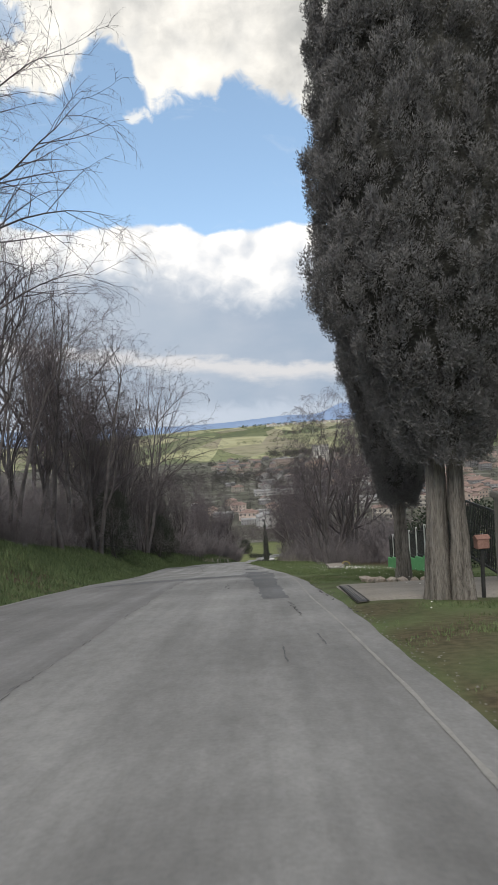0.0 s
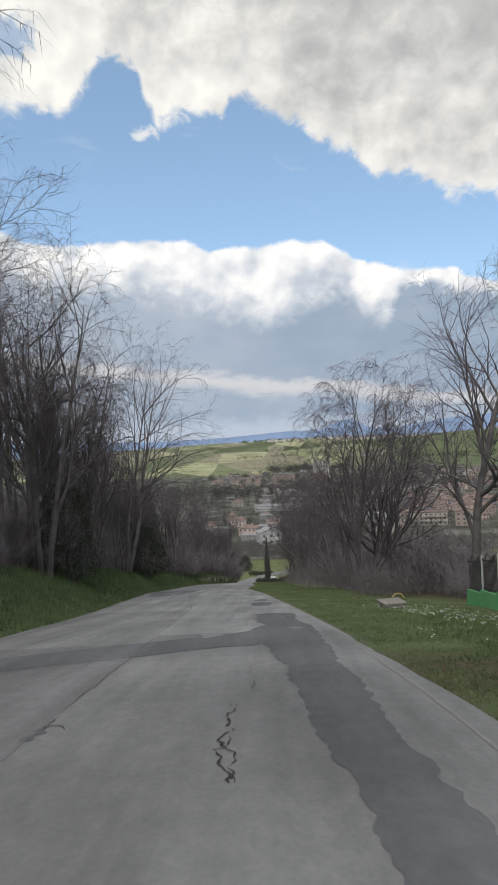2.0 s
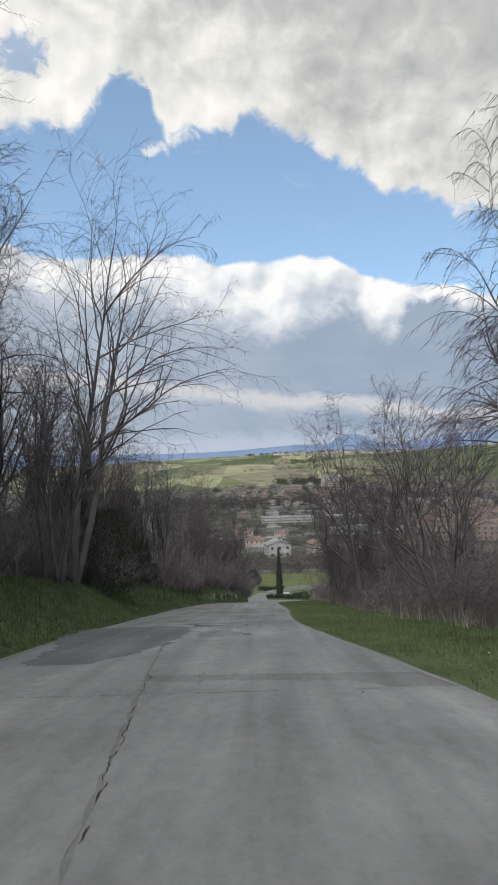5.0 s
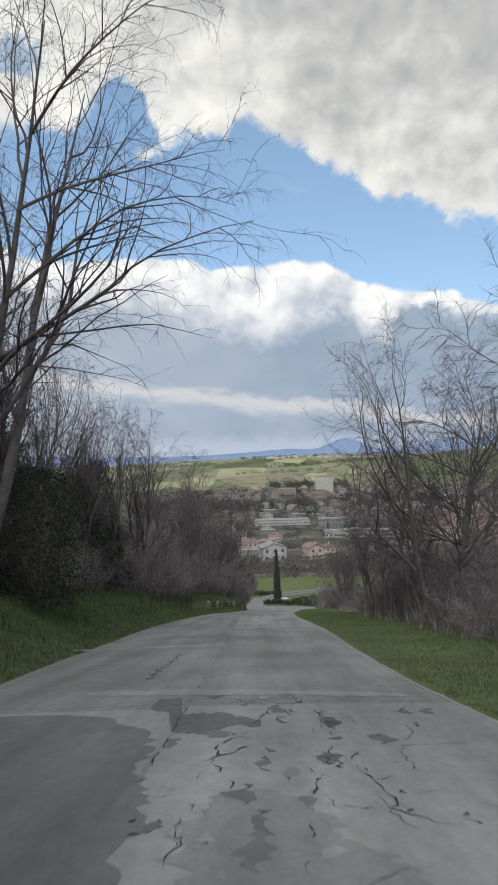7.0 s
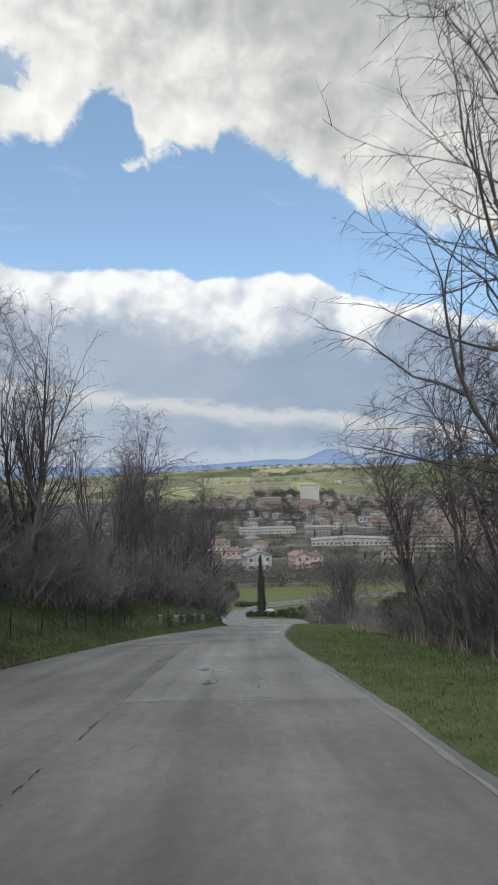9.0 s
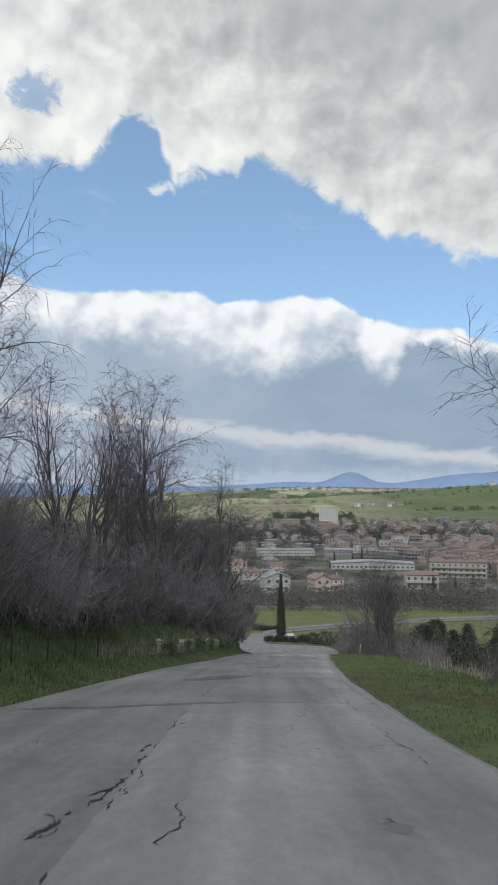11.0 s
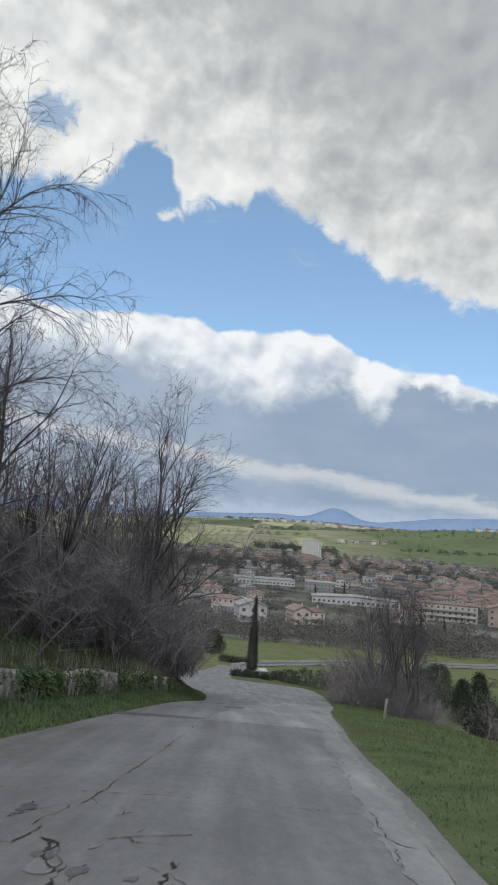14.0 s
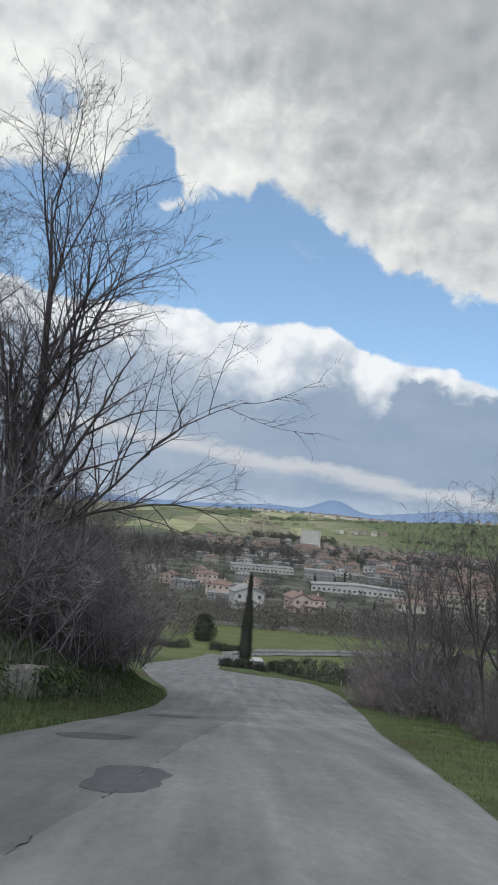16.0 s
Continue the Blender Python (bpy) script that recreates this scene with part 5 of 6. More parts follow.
def build_driveway():
    """Concrete apron that follows the ground, with a drain grate along the road."""
    xs, ys = np.arange(1.16, 9.7, 0.5), np.arange(24.3, 28.9, 0.5)
    me, _, _ = grid_mesh("driveway", xs, ys, lambda x, y: np.maximum(land(x, y), base(y) - 0.03) + 0.035 - 0.2 * ((x <= xs[0]) | (y <= ys[0]) | (y >= ys[-1])), MAT["concrete"])
    drive_ob = tagged(new("driveway", me), "pale concrete driveway apron beside the road", "driveway", kind="structure")
    for j, w in ((0, 0.016), (1, 0.009), (2, 0.009), (3, 0.009), (4, 0.009), (5, 0.016)):
        for k in range(7):
            y = 24.45 + 0.5 * k
            x = 1.5 + 0.036 * j + 0.026 * (y - 24.45)
            za, zb = (max(float(land(x, q)), float(base(q)) - 0.03) + 0.039 for q in (y, y + 0.5))
            bm = bmesh.new()
            vs = [bm.verts.new((x + sx + 0.013 * e, y + 0.5 * e, (zb if e else za) + h)) for h in (-0.02, 0.0) for e in (0, 1) for sx in (-w, w)]
            for q in ((4, 5, 7, 6), (0, 4, 6, 2), (1, 3, 7, 5), (0, 1, 5, 4), (2, 6, 7, 3)):
                bm.faces.new([vs[i] for i in q])
            part("grate_bar", bm, MAT["new_asphalt"] if 0 < j < 5 else MAT["crack"], drive_ob)


build_driveway()
FENCE = ((5.1, 31.0), (6.5, 49.0))


def build_fence():
    """Low green wall stepping downhill, with iron railing panels between pale posts."""
    ob = new("garden_fence")
    (x0, y0), (x1, y1) = FENCE
    n = 9
    ang = math.degrees(math.atan2(-(x1 - x0), y1 - y0))
    for k in range(n):
        t = k / n
        x, y = x0 + (x1 - x0) * t, y0 + (y1 - y0) * t
        ln = math.hypot(x1 - x0, y1 - y0) / n
        za, zb = float(land(x, y)), float(land(x + (x1 - x0) / n, y + (y1 - y0) / n))
        m = pose(x, y, za, 0, 0, ang)
        bm = bmesh.new()
        d = zb - za
        for sx in (-0.1, 0.1):
            for sy, h in ((0, 0.72), (ln, 0.72 + d * 0.75)):
                bm.verts.new((sx, sy, -0.4 + min(0, d)))
                bm.verts.new((sx, sy, h - 0.28))
        v = list(bm.verts)
        for q in ((0, 1, 3, 2), (4, 6, 7, 5), (0, 4, 5, 1), (2, 3, 7, 6), (1, 5, 7, 3), (0, 2, 6, 4)):
            bm.faces.new([v[i] for i in q])
        wall = part("wall", bm, MAT["green_paint"], ob)
        wall.matrix_basis = m
        post = part("post", solid(-0.035, -0.035, 0.0, 0.035, 0.035, 1.62, 0.006), MAT["pale_iron"], ob)
        post.matrix_basis = m
        slope = d * 0.75 / ln
        for j in range(1, 15):
            yy = ln * j / 15
            top = 1.45 + 0.12 * math.sin(math.pi * j / 7.5) + slope * yy
            part("bar", solid(-0.009, yy - 0.009, 0.42 + slope * yy, 0.009, yy + 0.009, top), MAT["iron"], ob).matrix_basis = m
        for h in (0.52, 1.38):
            r = part("rail", solid(-0.014, 0.03, h - 0.018, 0.014, ln - 0.03, h + 0.018), MAT["iron"], ob)
            r.matrix_basis = m @ pose(0, 0, 0, math.degrees(math.atan(slope)), 0, 0)
        v, f = [], []
        tube(v, f, [Vector((0, ln * i / 16, 1.50 + 0.13 * math.sin(i / 16 * 12.57) + slope * ln * i / 16)) for i in range(17)], [0.014] * 17, 5)
        part("scroll", mesh_of("scroll", v, f, MAT["iron"]), None, ob).matrix_basis = m
    tagged(ob, "low green-painted garden wall with black iron railing panels", "fence")


def build_gate():
    ob = new("gate_pillar")
    x, y = 5.05, 27.4
    part("shaft", solid(-0.2, -0.2, -0.3, 0.2, 0.2, 1.85, 0.012), MAT["concrete"], ob)
    part("cap", solid(-0.26, -0.26, 1.85, 0.26, 0.26, 1.97, 0.02), MAT["concrete"], ob)
    part("house_sign", solid(-0.12, -0.215, 1.05, 0.12, -0.2, 1.30, 0.004), MAT["pale_iron"], ob, "small pale plate on the pillar")
    ob.matrix_basis = pose(x, y, float(land(x, y)))
    tagged(ob, "square plastered gate pillar with a projecting cap", "gate pillar")
    gate = new("iron_gate")
    part("gate_frame", solid(-0.02, 0.25, 0.12, 0.02, 3.2, 0.17), MAT["iron"], gate)
    part("gate_frame", solid(-0.02, 0.25, 1.45, 0.02, 3.2, 1.5), MAT["iron"], gate)
    for k in range(24):
        part("bar", solid(-0.01, 0.27 + k * 0.123, 0.15, 0.01, 0.29 + k * 0.123, 1.47), MAT["iron"], gate)
    gate.matrix_basis = pose(x, y, float(land(x, y)))
    tagged(gate, "dark wrought-iron gate beside the pillar", "gate")
    box = new("letter_box")
    part("post", solid(-0.025, -0.025, -0.2, 0.025, 0.025, 0.84), MAT["iron"], box)
    part("body", solid(-0.105, -0.08, 0.82, 0.105, 0.08, 0.99, 0.01), MAT["mailbox"], box, "faded red metal box")
    bm = bmesh.new()
    vs = [bm.verts.new(p) for p in ((-0.12, -0.095, 0.99), (0.12, -0.095, 0.99), (0.12, 0.095, 0.99), (-0.12, 0.095, 0.99), (-0.12, 0, 1.05), (0.12, 0, 1.05))]
    for q in ((0, 1, 5, 4), (2, 3, 4, 5), (0, 4, 3), (1, 2, 5), (3, 2, 1, 0)):
        bm.faces.new([vs[i] for i in q])
    part("lid", bm, MAT["mailbox"], box)
    box.matrix_basis = pose(3.62, 24.6, float(land(3.62, 24.6)), 0, 0, 8)
    tagged(box, "faded red letter box on a black post", "letter box")


def stones_round(x, y, r, n, seed):
    g = random.Random(seed)
    for k in range(n):
        a = math.pi * (0.95 + 1.2 * k / n)
        bm = bmesh.new()
        bmesh.ops.create_icosphere(bm, subdivisions=1, radius=1)
        for v in bm.verts:
            v.co = Vector((v.co.x * 0.15, v.co.y * 0.11, v.co.z * 0.09)) * g.uniform(0.75, 1.25)
        me = bpy.data.meshes.new("kerb_stone")
        bm.to_mesh(me)
        bm.free()
        me.materials.append(MAT["stone"])
        px, py = x + r * math.cos(a), y + r * math.sin(a)
        ob = new("kerb_stone", me)
        ob.matrix_basis = pose(px, py, float(land(px, py)) + 0.05, 0, 0, g.uniform(0, 180))
        tagged(ob, "rough grey stone edging the cypress foot", "stone", "stones round the cypress")


build_fence()
build_gate()
stones_round(3.25, 29.6, 0.85, 12, 3)


def well_cover():
    ob = new("concrete_chamber")
    part("chamber_wall", solid(-0.32, -0.3, -0.2, 0.32, 0.3, 0.16, 0.01), MAT["concrete"], ob)
    part("cover", solid(-0.38, -0.36, 0.16, 0.38, 0.36, 0.22, 0.012), MAT["concrete"], ob)
    ob.matrix_basis = pose(3.5, 47.3, float(land(3.5, 47.3)), 0, 0, 10)
    tagged(ob, "small pale concrete chamber with a slab cover in the grass", "manhole")
    v, f = [], []
    tube(v, f, [Vector((0.28 * math.cos(a), 0, 0.28 * math.sin(a) + 0.45 if a > 0 else 0)) for a in np.linspace(0.0, math.pi, 12)][1:-1], [0.03] * 10, 8)
    hoop = tagged(new("marker_hoop", mesh_of("marker_hoop", v, f, material("worn_yellow", (0.30, 0.24, 0.10), (0.42, 0.34, 0.14), 5, 0.7, 0.1), True)), "bent yellowish pipe standing in the verge", "pipe")
    hoop.matrix_basis = pose(4.5, 51.5, float(land(4.5, 51.5)) - 0.45, 0, 0, 20)


well_cover()


# ---- on the bank: a low overgrown retaining wall, and wire netting above the wood's edge ----
def build_bank_wall():
    ob = tagged(new("retaining_wall"), "low pale rubble retaining wall, overgrown, along the roadside bank", "wall", kind="structure")
    g = random.Random(31)
    blocks = []
    for k in range(5):
        bm = bmesh.new()
        box_bm(bm, -0.5, -0.5, -0.5, 0.5, 0.5, 0.5, 0.09)
        for v in bm.verts:
            v.co += Vector((g.uniform(-0.07, 0.07), g.uniform(-0.07, 0.07), g.uniform(-0.07, 0.07)))
        me = bpy.data.meshes.new("stone")
        bm.to_mesh(me)
        bm.free()
        me.materials.append(MAT["wall_stone"])
        blocks.append(me)
    y = 121.0
    while y < 152:
        run = g.uniform(0.30, 0.50)
        x = float(left(y)) - 1.45
        low, top = float(land(x + 0.12, y)) - 0.1, float(base(y)) + 0.86 + 0.05 * math.sin(y * 0.9)
        z = low
        while z < top:
            h = min(g.uniform(0.16, 0.26), top - z + 0.05)
            st = part("stone", blocks[g.randrange(5)], None, ob)
            st.matrix_basis = pose(x + g.uniform(-0.025, 0.025), y + g.uniform(-0.05, 0.05), z + h / 2, 0, 0, 4) @ Matrix.Diagonal((0.30, run * 1.04, h * 1.04, 1))
            z += h
        y += run
    # weeds and ivy that hang over the face
    places = []
    for _ in range(1500):
        y = g.uniform(120.5, 152)
        if math.sin(y * 1.7) + math.sin(y * 0.63 + 1) + g.gauss(0, 0.6) < -0.15:
            continue
        top = float(base(y)) + 0.95
        drop = abs(g.gauss(0, 0.30))
        for _ in range(9):
            places.append((Vector((float(left(y)) - 1.28 + g.gauss(0, 0.05), y + g.gauss(0, 0.08), top - drop + g.gauss(0, 0.07))), Vector((0.6, g.gauss(0, 0.5), -0.3))))
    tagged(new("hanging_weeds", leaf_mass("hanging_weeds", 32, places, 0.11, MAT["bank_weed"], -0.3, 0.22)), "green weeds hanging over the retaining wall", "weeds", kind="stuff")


def build_netting():
    ob = new("wire_fence")
    ys = np.arange(96.5, 114.1, 2.2)
    feet = [(float(left(y)) - 1.5, float(y), float(land(float(left(y)) - 1.5, y))) for y in ys]
    for x, y, z in feet:
        v, f = [], []
        tube(v, f, [Vector((x, y, z - 0.2)), Vector((x + 0.02, y, z + 0.5)), Vector((x + 0.03, y, z + 1.0))], [0.024, 0.022, 0.02], 6)
        part("post", mesh_of("post", v, f, MAT["iron"], True), None, ob)
    for (xa, ya, za), (xb, yb, zb) in zip(feet, feet[1:]):
        a, b = Vector((xa, ya, za)), Vector((xb, yb, zb))
        v, f = [], []
        for h in (0.05, 0.5, 0.97):
            tube(v, f, [a + Vector((0, 0, h)), (a + b) / 2 + Vector((0, 0, h - 0.015)), b + Vector((0, 0, h))], [0.004] * 3, 4)
        n = 22
        for k in range(-9, n):
            for s0, s1 in ((0.05, 0.97), (0.97, 0.05)):
                t0, t1 = k / n, (k + 9) / n
                if t1 > 1 or t0 < 0:
                    continue
                p, q = a.lerp(b, t0) + Vector((0, 0, s0)), a.lerp(b, t1) + Vector((0, 0, s1))
                sliver(v, f, p, q, 0.0014)
        part("netting", mesh_of("netting", v, f, MAT["iron"]), None, ob)
    tagged(ob, "rusty wire netting on thin posts along the bank", "fence")


build_bank_wall()
build_netting()


# ---- at the bend ----
def marker_post(x, y, h, lean, label):
    ob = new("marker_post")
    v, f = [], []
    tube(v, f, [Vector((0, 0, -0.2)), Vector((lean * h * 0.5, 0, h * 0.5)), Vector((lean * h, 0, h))], [0.055, 0.05, 0.045], 8)
    part("post", mesh_of("post", v, f, MAT["concrete"], True), None, ob)
    ob.matrix_basis = pose(x, y, float(land(x, y)))
    tagged(ob, label, "post")


marker_post(7.6, 173.5, 2.3, -0.03, "slim pale post at the edge of the grass")
marker_post(10.2, 205.0, 1.2, 0.05, "short weathered post beside the hedge")
marker_post(3.6, 142.0, 0.8, 0.1, "short weathered stake in the verge grass")
marker_post(11.4, 190.0, 1.0, -0.05, "short weathered post beside the hedge")


def parked_car(x, y, turn):
    """The little white car glimpsed behind the plants at the bend, seen end-on."""
    ob = new("car")
    bm = bmesh.new()
    prof = ((-1.8, 0.35), (-1.85, 0.75), (-1.5, 0.9), (-0.9, 1.42), (0.7, 1.45), (1.2, 0.95), (1.85, 0.85), (1.9, 0.4))
    rings = [[bm.verts.new((s * (0.8 if z < 1 else 0.62), px, z)) for px, z in prof] for s in (-1, 1)]
    for k in range(len(prof)):
        j = (k + 1) % len(prof)
        bm.faces.new((rings[0][k], rings[0][j], rings[1][j], rings[1][k]))
    bm.faces.new(rings[0][::-1])
    bm.faces.new(rings[1])
    bmesh.ops.recalc_face_normals(bm, faces=bm.faces)
    body = part("body", bm, MAT["plaster_white"], ob)
    part("rear_window", solid(-0.66, -1.62, 0.80, 0.66, -1.1, 1.32), MAT["window"], body)
    for sx in (-0.72, 0.72):
        for sy in (-1.2, 1.2):
            v, f = [], []
            tube(v, f, [Vector((sx - 0.09, sy, 0.31)), Vector((sx + 0.09, sy, 0.31))], [0.31, 0.31], 14)
            f.append(tuple(range(13, -1, -1)))
            part("wheel", mesh_of("wheel", v, f, MAT["iron"]), None, ob)
    ob.matrix_basis = pose(x, y, float(land(x, y)) + 0.02, 0, 0, turn)
    tagged(ob, "small white car parked beside the cypress", "car")


parked_car(2.7, 230.5, 8)
g = random.Random(15)
for k, (x, y, w, h) in enumerate(((-1.5, 229, 0.9, 0.9), (0.2, 228, 1.0, 1.0), (1.6, 229, 0.9, 0.8), (3.0, 227.6, 0.9, 0.7), (5.2, 232, 1.2, 1.3), (7.0, 230, 1.5, 2.0), (9.5, 229, 1.7, 2.6), (12.0, 227, 1.8, 2.8), (14.5, 224, 1.8, 2.6), (17, 221, 1.8, 2.4),
                                  (19.5, 217, 1.9, 2.6), (16, 212, 1.4, 1.6), (23, 214, 2.0, 3.0))):
    evergreen(rooted(x, y, 0.05), w, h, 300 + k, 3000, 0.12, "dense dull green hedge bush at the road bend", "hedge_bush", "shrub", "ivy", shape=0.1)
evergreen((-6.8, 282, float(land(-6.8, 282))), 2.4, 5.2, 330, 7000, 0.19, "round dark bush at the edge of the field", "hedge_bush", "shrub", "ivy", shape=0.2)
for k in range(15):
    x = -26 + 2.0 * k
    y = 266 + 0.25 * k + g.uniform(-1, 1)
    if abs(x + 6.8) > 2:
        evergreen(rooted(x, y, 0.05), 1.3, g.uniform(0.9, 1.5), 340 + k, 1600, 0.14, "low dull hedge bush along the far roadside", "hedge_bush", "shrub", "ivy")
# shrubs and small trees on the slope below the road
for x, y, sz in ((8.4, 171, 1.7), (9.6, 173, 2.1), (9.0, 168, 1.8), (10.8, 171, 1.9), (10.2, 176, 2.0), (8.2, 157, 0.65), (9.4, 160, 0.8), (10.8, 163, 0.9)):
    brush(x, y, sz, g)
for k, (x, y, sz) in enumerate(((9.4, 173, 0.95), (10.4, 170, 0.80), (7.9, 157.5, 0.70), (9.2, 159.0, 0.80))):
    thing_of("bare_tree", ("trunk", "crown"), WOOD[(4, 7, 7, 3)[k]], rooted(x, y), 50 * k, sz, "thin leafless sapling on the slope below the road", "tree", "saplings below the road")
# the low hedge across the slope, with a dead brown shrub before it
for k, (x, y, w, h) in enumerate(((8.2, 143, 1.0, 1.3), (9.6, 142, 1.2, 1.7), (11.2, 141, 1.2, 1.9), (12.8, 140.5, 1.3, 2.0), (14.6, 139.5, 1.4, 2.0), (16.4, 139, 1.4, 2.1), (18.4, 138, 1.5, 2.2), (20.6, 137.5, 1.5, 2.2))):
    evergreen(rooted(x, y, 0.05), w, h, 420 + k, 1500, 0.13, "dense dark hedge bush on the slope below the verge", "hedge_bush", "shrub", "ivy", shape=0.1)
for x, y, sz in ((6.4, 135.0, 0.70), (7.2, 136.2, 0.6)):
    brush(x, y, sz, g)
for k, (x, y, w, h, shp) in enumerate(((30, 214, 1.9, 7.0, 0.55), (34, 219, 2.4, 8.5, 0.6), (27, 224, 2.6, 6.0, 0.1), (31, 230, 2.8, 6.5, 0.1), (40, 222, 2.4, 6.5, 0.4), (45, 232, 2.6, 7.5, 0.3))):
    evergreen(rooted(x, y, 0.05), w, h, 360 + k, 12000, 0.15, "dark green conifer on the slope below the road" if shp > 0.5 else "broad dark evergreen tree on the slope", "evergreen_tree", "tree", shape=shp)


def far_road():
    """A stretch of the lower road with its guard rail, beyond the bend."""
    pts = [(-2.5, 258), (2.0, 266), (10, 272), (24, 280), (45, 290), (75, 300), (120, 306)]
    q = np.array(pts, float)
    t = np.linspace(0, len(pts) - 1, 60)
    x, y = np.interp(t, range(len(pts)), q[:, 0]), np.interp(t, range(len(pts)), q[:, 1])
    verts, faces = [], []
    for k in range(60):
        z = max(float(land(x[k], y[k] - 3)), float(land(x[k], y[k] + 3))) + 0.12
        verts += [(x[k], y[k] - 3.0, z), (x[k], y[k] + 3.0, z)]
    for k in range(59):
        faces.append((2 * k, 2 * k + 2, 2 * k + 3, 2 * k + 1))
    tagged(new("lower_road", mesh_of("lower_road", verts, faces, MAT["asphalt"], True)), "pale lower road running across the valley side", "road", kind="structure")
    rail = new("guard_rail")
    v, f = [], []
    for k in range(4, 56):
        z = verts[2 * k][2]
        v += [(x[k], y[k] - 3.2, z + h) for h in (0.45, 0.62, 0.78)]
    for k in range(51):
        for j in range(2):
            f.append((3 * k + j, 3 * k + 3 + j, 3 * k + 4 + j, 3 * k + 1 + j))
    part("beam", mesh_of("beam", v, f, MAT["steel"]), None, rail)
    for k in range(4, 56, 3):
        p = part("post", solid(-0.05, -0.05, -0.3, 0.05, 0.05, 0.75), MAT["steel"], rail)
        p.matrix_basis = pose(x[k], y[k] - 3.12, verts[2 * k][2])
    tagged(rail, "galvanised steel guard rail along the lower road", "guard rail")


far_road()


# ---- the town in the valley ----
def house_parts(w, d, h, roof, floors, cols, wall_mat, roof_mat, balcony=False, rise=None, win=(0.34, 0.42)):
    """(name, mesh) pairs of a house that stands on z = 0, centred, its front to -y."""
    out = []

    def keep(name, bm, mat):
        me = bpy.data.meshes.new(name)
        bm.to_mesh(me)
        bm.free()
        me.materials.append(MAT[mat])
        out.append((name, me))

    bm = bmesh.new()
    hw, hd = w / 2, d / 2
    rise = rise if rise is not None else min(w, d) * 0.22
    if roof == "gable":            # ridge along y, gable to the front
        p = [(-hw, 0), (hw, 0), (hw, h), (0, h + rise), (-hw, h)]
        a, b = ([bm.verts.new((x, y, z - 1.5 if z == 0 else z)) for x, z in p] for y in (-hd, hd))
        bm.faces.new(a), bm.faces.new(b[::-1])
        for i in range(5):
            bm.faces.new((a[i], b[i], b[(i + 1) % 5], a[(i + 1) % 5]))
    else:
        box_bm(bm, -hw, -hd, -1.5, hw, hd, h)
    bmesh.ops.recalc_face_normals(bm, faces=bm.faces)
    keep("wall", bm, wall_mat)
    bm = bmesh.new()
    o, t = 0.5, 0.22
    if roof == "gable":
        k = rise / hw
        for s in (-1, 1):
            low, top = (s * (hw + o), h - o * k), (0, h + rise)
            vs = [bm.verts.new((x, y, z + e)) for e in (0.02, t) for x, z in (low, top) for y in (-hd - o, hd + o)]
            for q in ((0, 1, 3, 2), (4, 6, 7, 5), (0, 4, 5, 1), (2, 3, 7, 6), (0, 2, 6, 4), (1, 5, 7, 3)):
                bm.faces.new([vs[i] for i in q])
    elif roof == "hip":
        r = max(w - d, 0) / 2
        lo = [bm.verts.new((x, y, h + 0.02)) for x, y in ((-hw - o, -hd - o), (hw + o, -hd - o), (hw + o, hd + o), (-hw - o, hd + o))]
        hi = [bm.verts.new((x, 0, h + rise)) for x in (-max(r, 0.3), max(r, 0.3))]
        for q in ((lo[0], lo[1], hi[1], hi[0]), (lo[2], lo[3], hi[0], hi[1]), (lo[1], lo[2], hi[1]), (lo[3], lo[0], hi[0]), lo[::-1]):
            bm.faces.new(q)
    else:
        box_bm(bm, -hw - 0.25, -hd - 0.25, h + 0.01, hw + 0.25, hd + 0.25, h + 0.5)
    bmesh.ops.recalc_face_normals(bm, faces=bm.faces)
    keep("roof", bm, roof_mat)
    fh = h / floors
    for i in range(floors):
        for j in range(cols):
            x = -hw + w * (j + 0.5) / cols
            ww, wh = min(win[0] * w / cols, 2.2), fh * win[1]
            keep("window", solid(x - ww / 2, -hd - 0.05, i * fh + fh * 0.28, x + ww / 2, -hd + 0.1, i * fh + fh * 0.28 + wh), "window")
        if balcony and i:
            keep("balcony", solid(-hw * 0.94, -hd - 1.3, i * fh - 0.12, hw * 0.94, -hd - 0.06, i * fh + 0.85), wall_mat)
    if roof != "flat":
        keep("chimney", solid(hw * 0.3, -0.3, h + rise * 0.3, hw * 0.3 + 0.6, 0.3, h + rise + 0.7), wall_mat)
    return out


def house(parts, x, y, turn, label, category="house", group="", size=1.0, name="house"):
    ob = new(name)
    for nm, me in parts:
        part(nm, me, None, ob)
    ob.matrix_basis = pose(x, y, float(land(x, y)), 0, 0, turn) @ Matrix.Scale(size, 4)
    return tagged(ob, label, category, group)


house(house_parts(26, 14, 23, "flat", 8, 7, "plaster_bright", "plaster_grey", rise=0, win=(0.6, 0.5)), 96, 1086, -4, "eight-storey cream apartment tower with a flat roof", "apartment block", name="apartment_tower")
house(house_parts(29, 12, 7.5, "hip", 2, 9, "plaster_orange", "roof_tile"), 74, 901, -3, "low orange-plastered block with a tiled roof at the tower's foot", "apartment block", name="apartment_block")
house(house_parts(24, 12, 10, "flat", 3, 8, "plaster_orange", "roof_grey"), 38, 1004, 2, "beige and orange apartment block with a flat roof", "apartment block", name="apartment_block")
house(house_parts(41, 18, 3.6, "flat", 1, 16, "plaster_white", "roof_grey", win=(0.5, 0.25)), 16, 605, 3, "long white factory shed with a flat grey roof", "factory", name="factory_shed")
house(house_parts(20, 14, 5.0, "flat", 2, 8, "plaster_grey", "roof_grey", win=(0.4, 0.3)), 53, 590, -6, "white two-storey workshop with a flat roof", "factory", name="workshop")
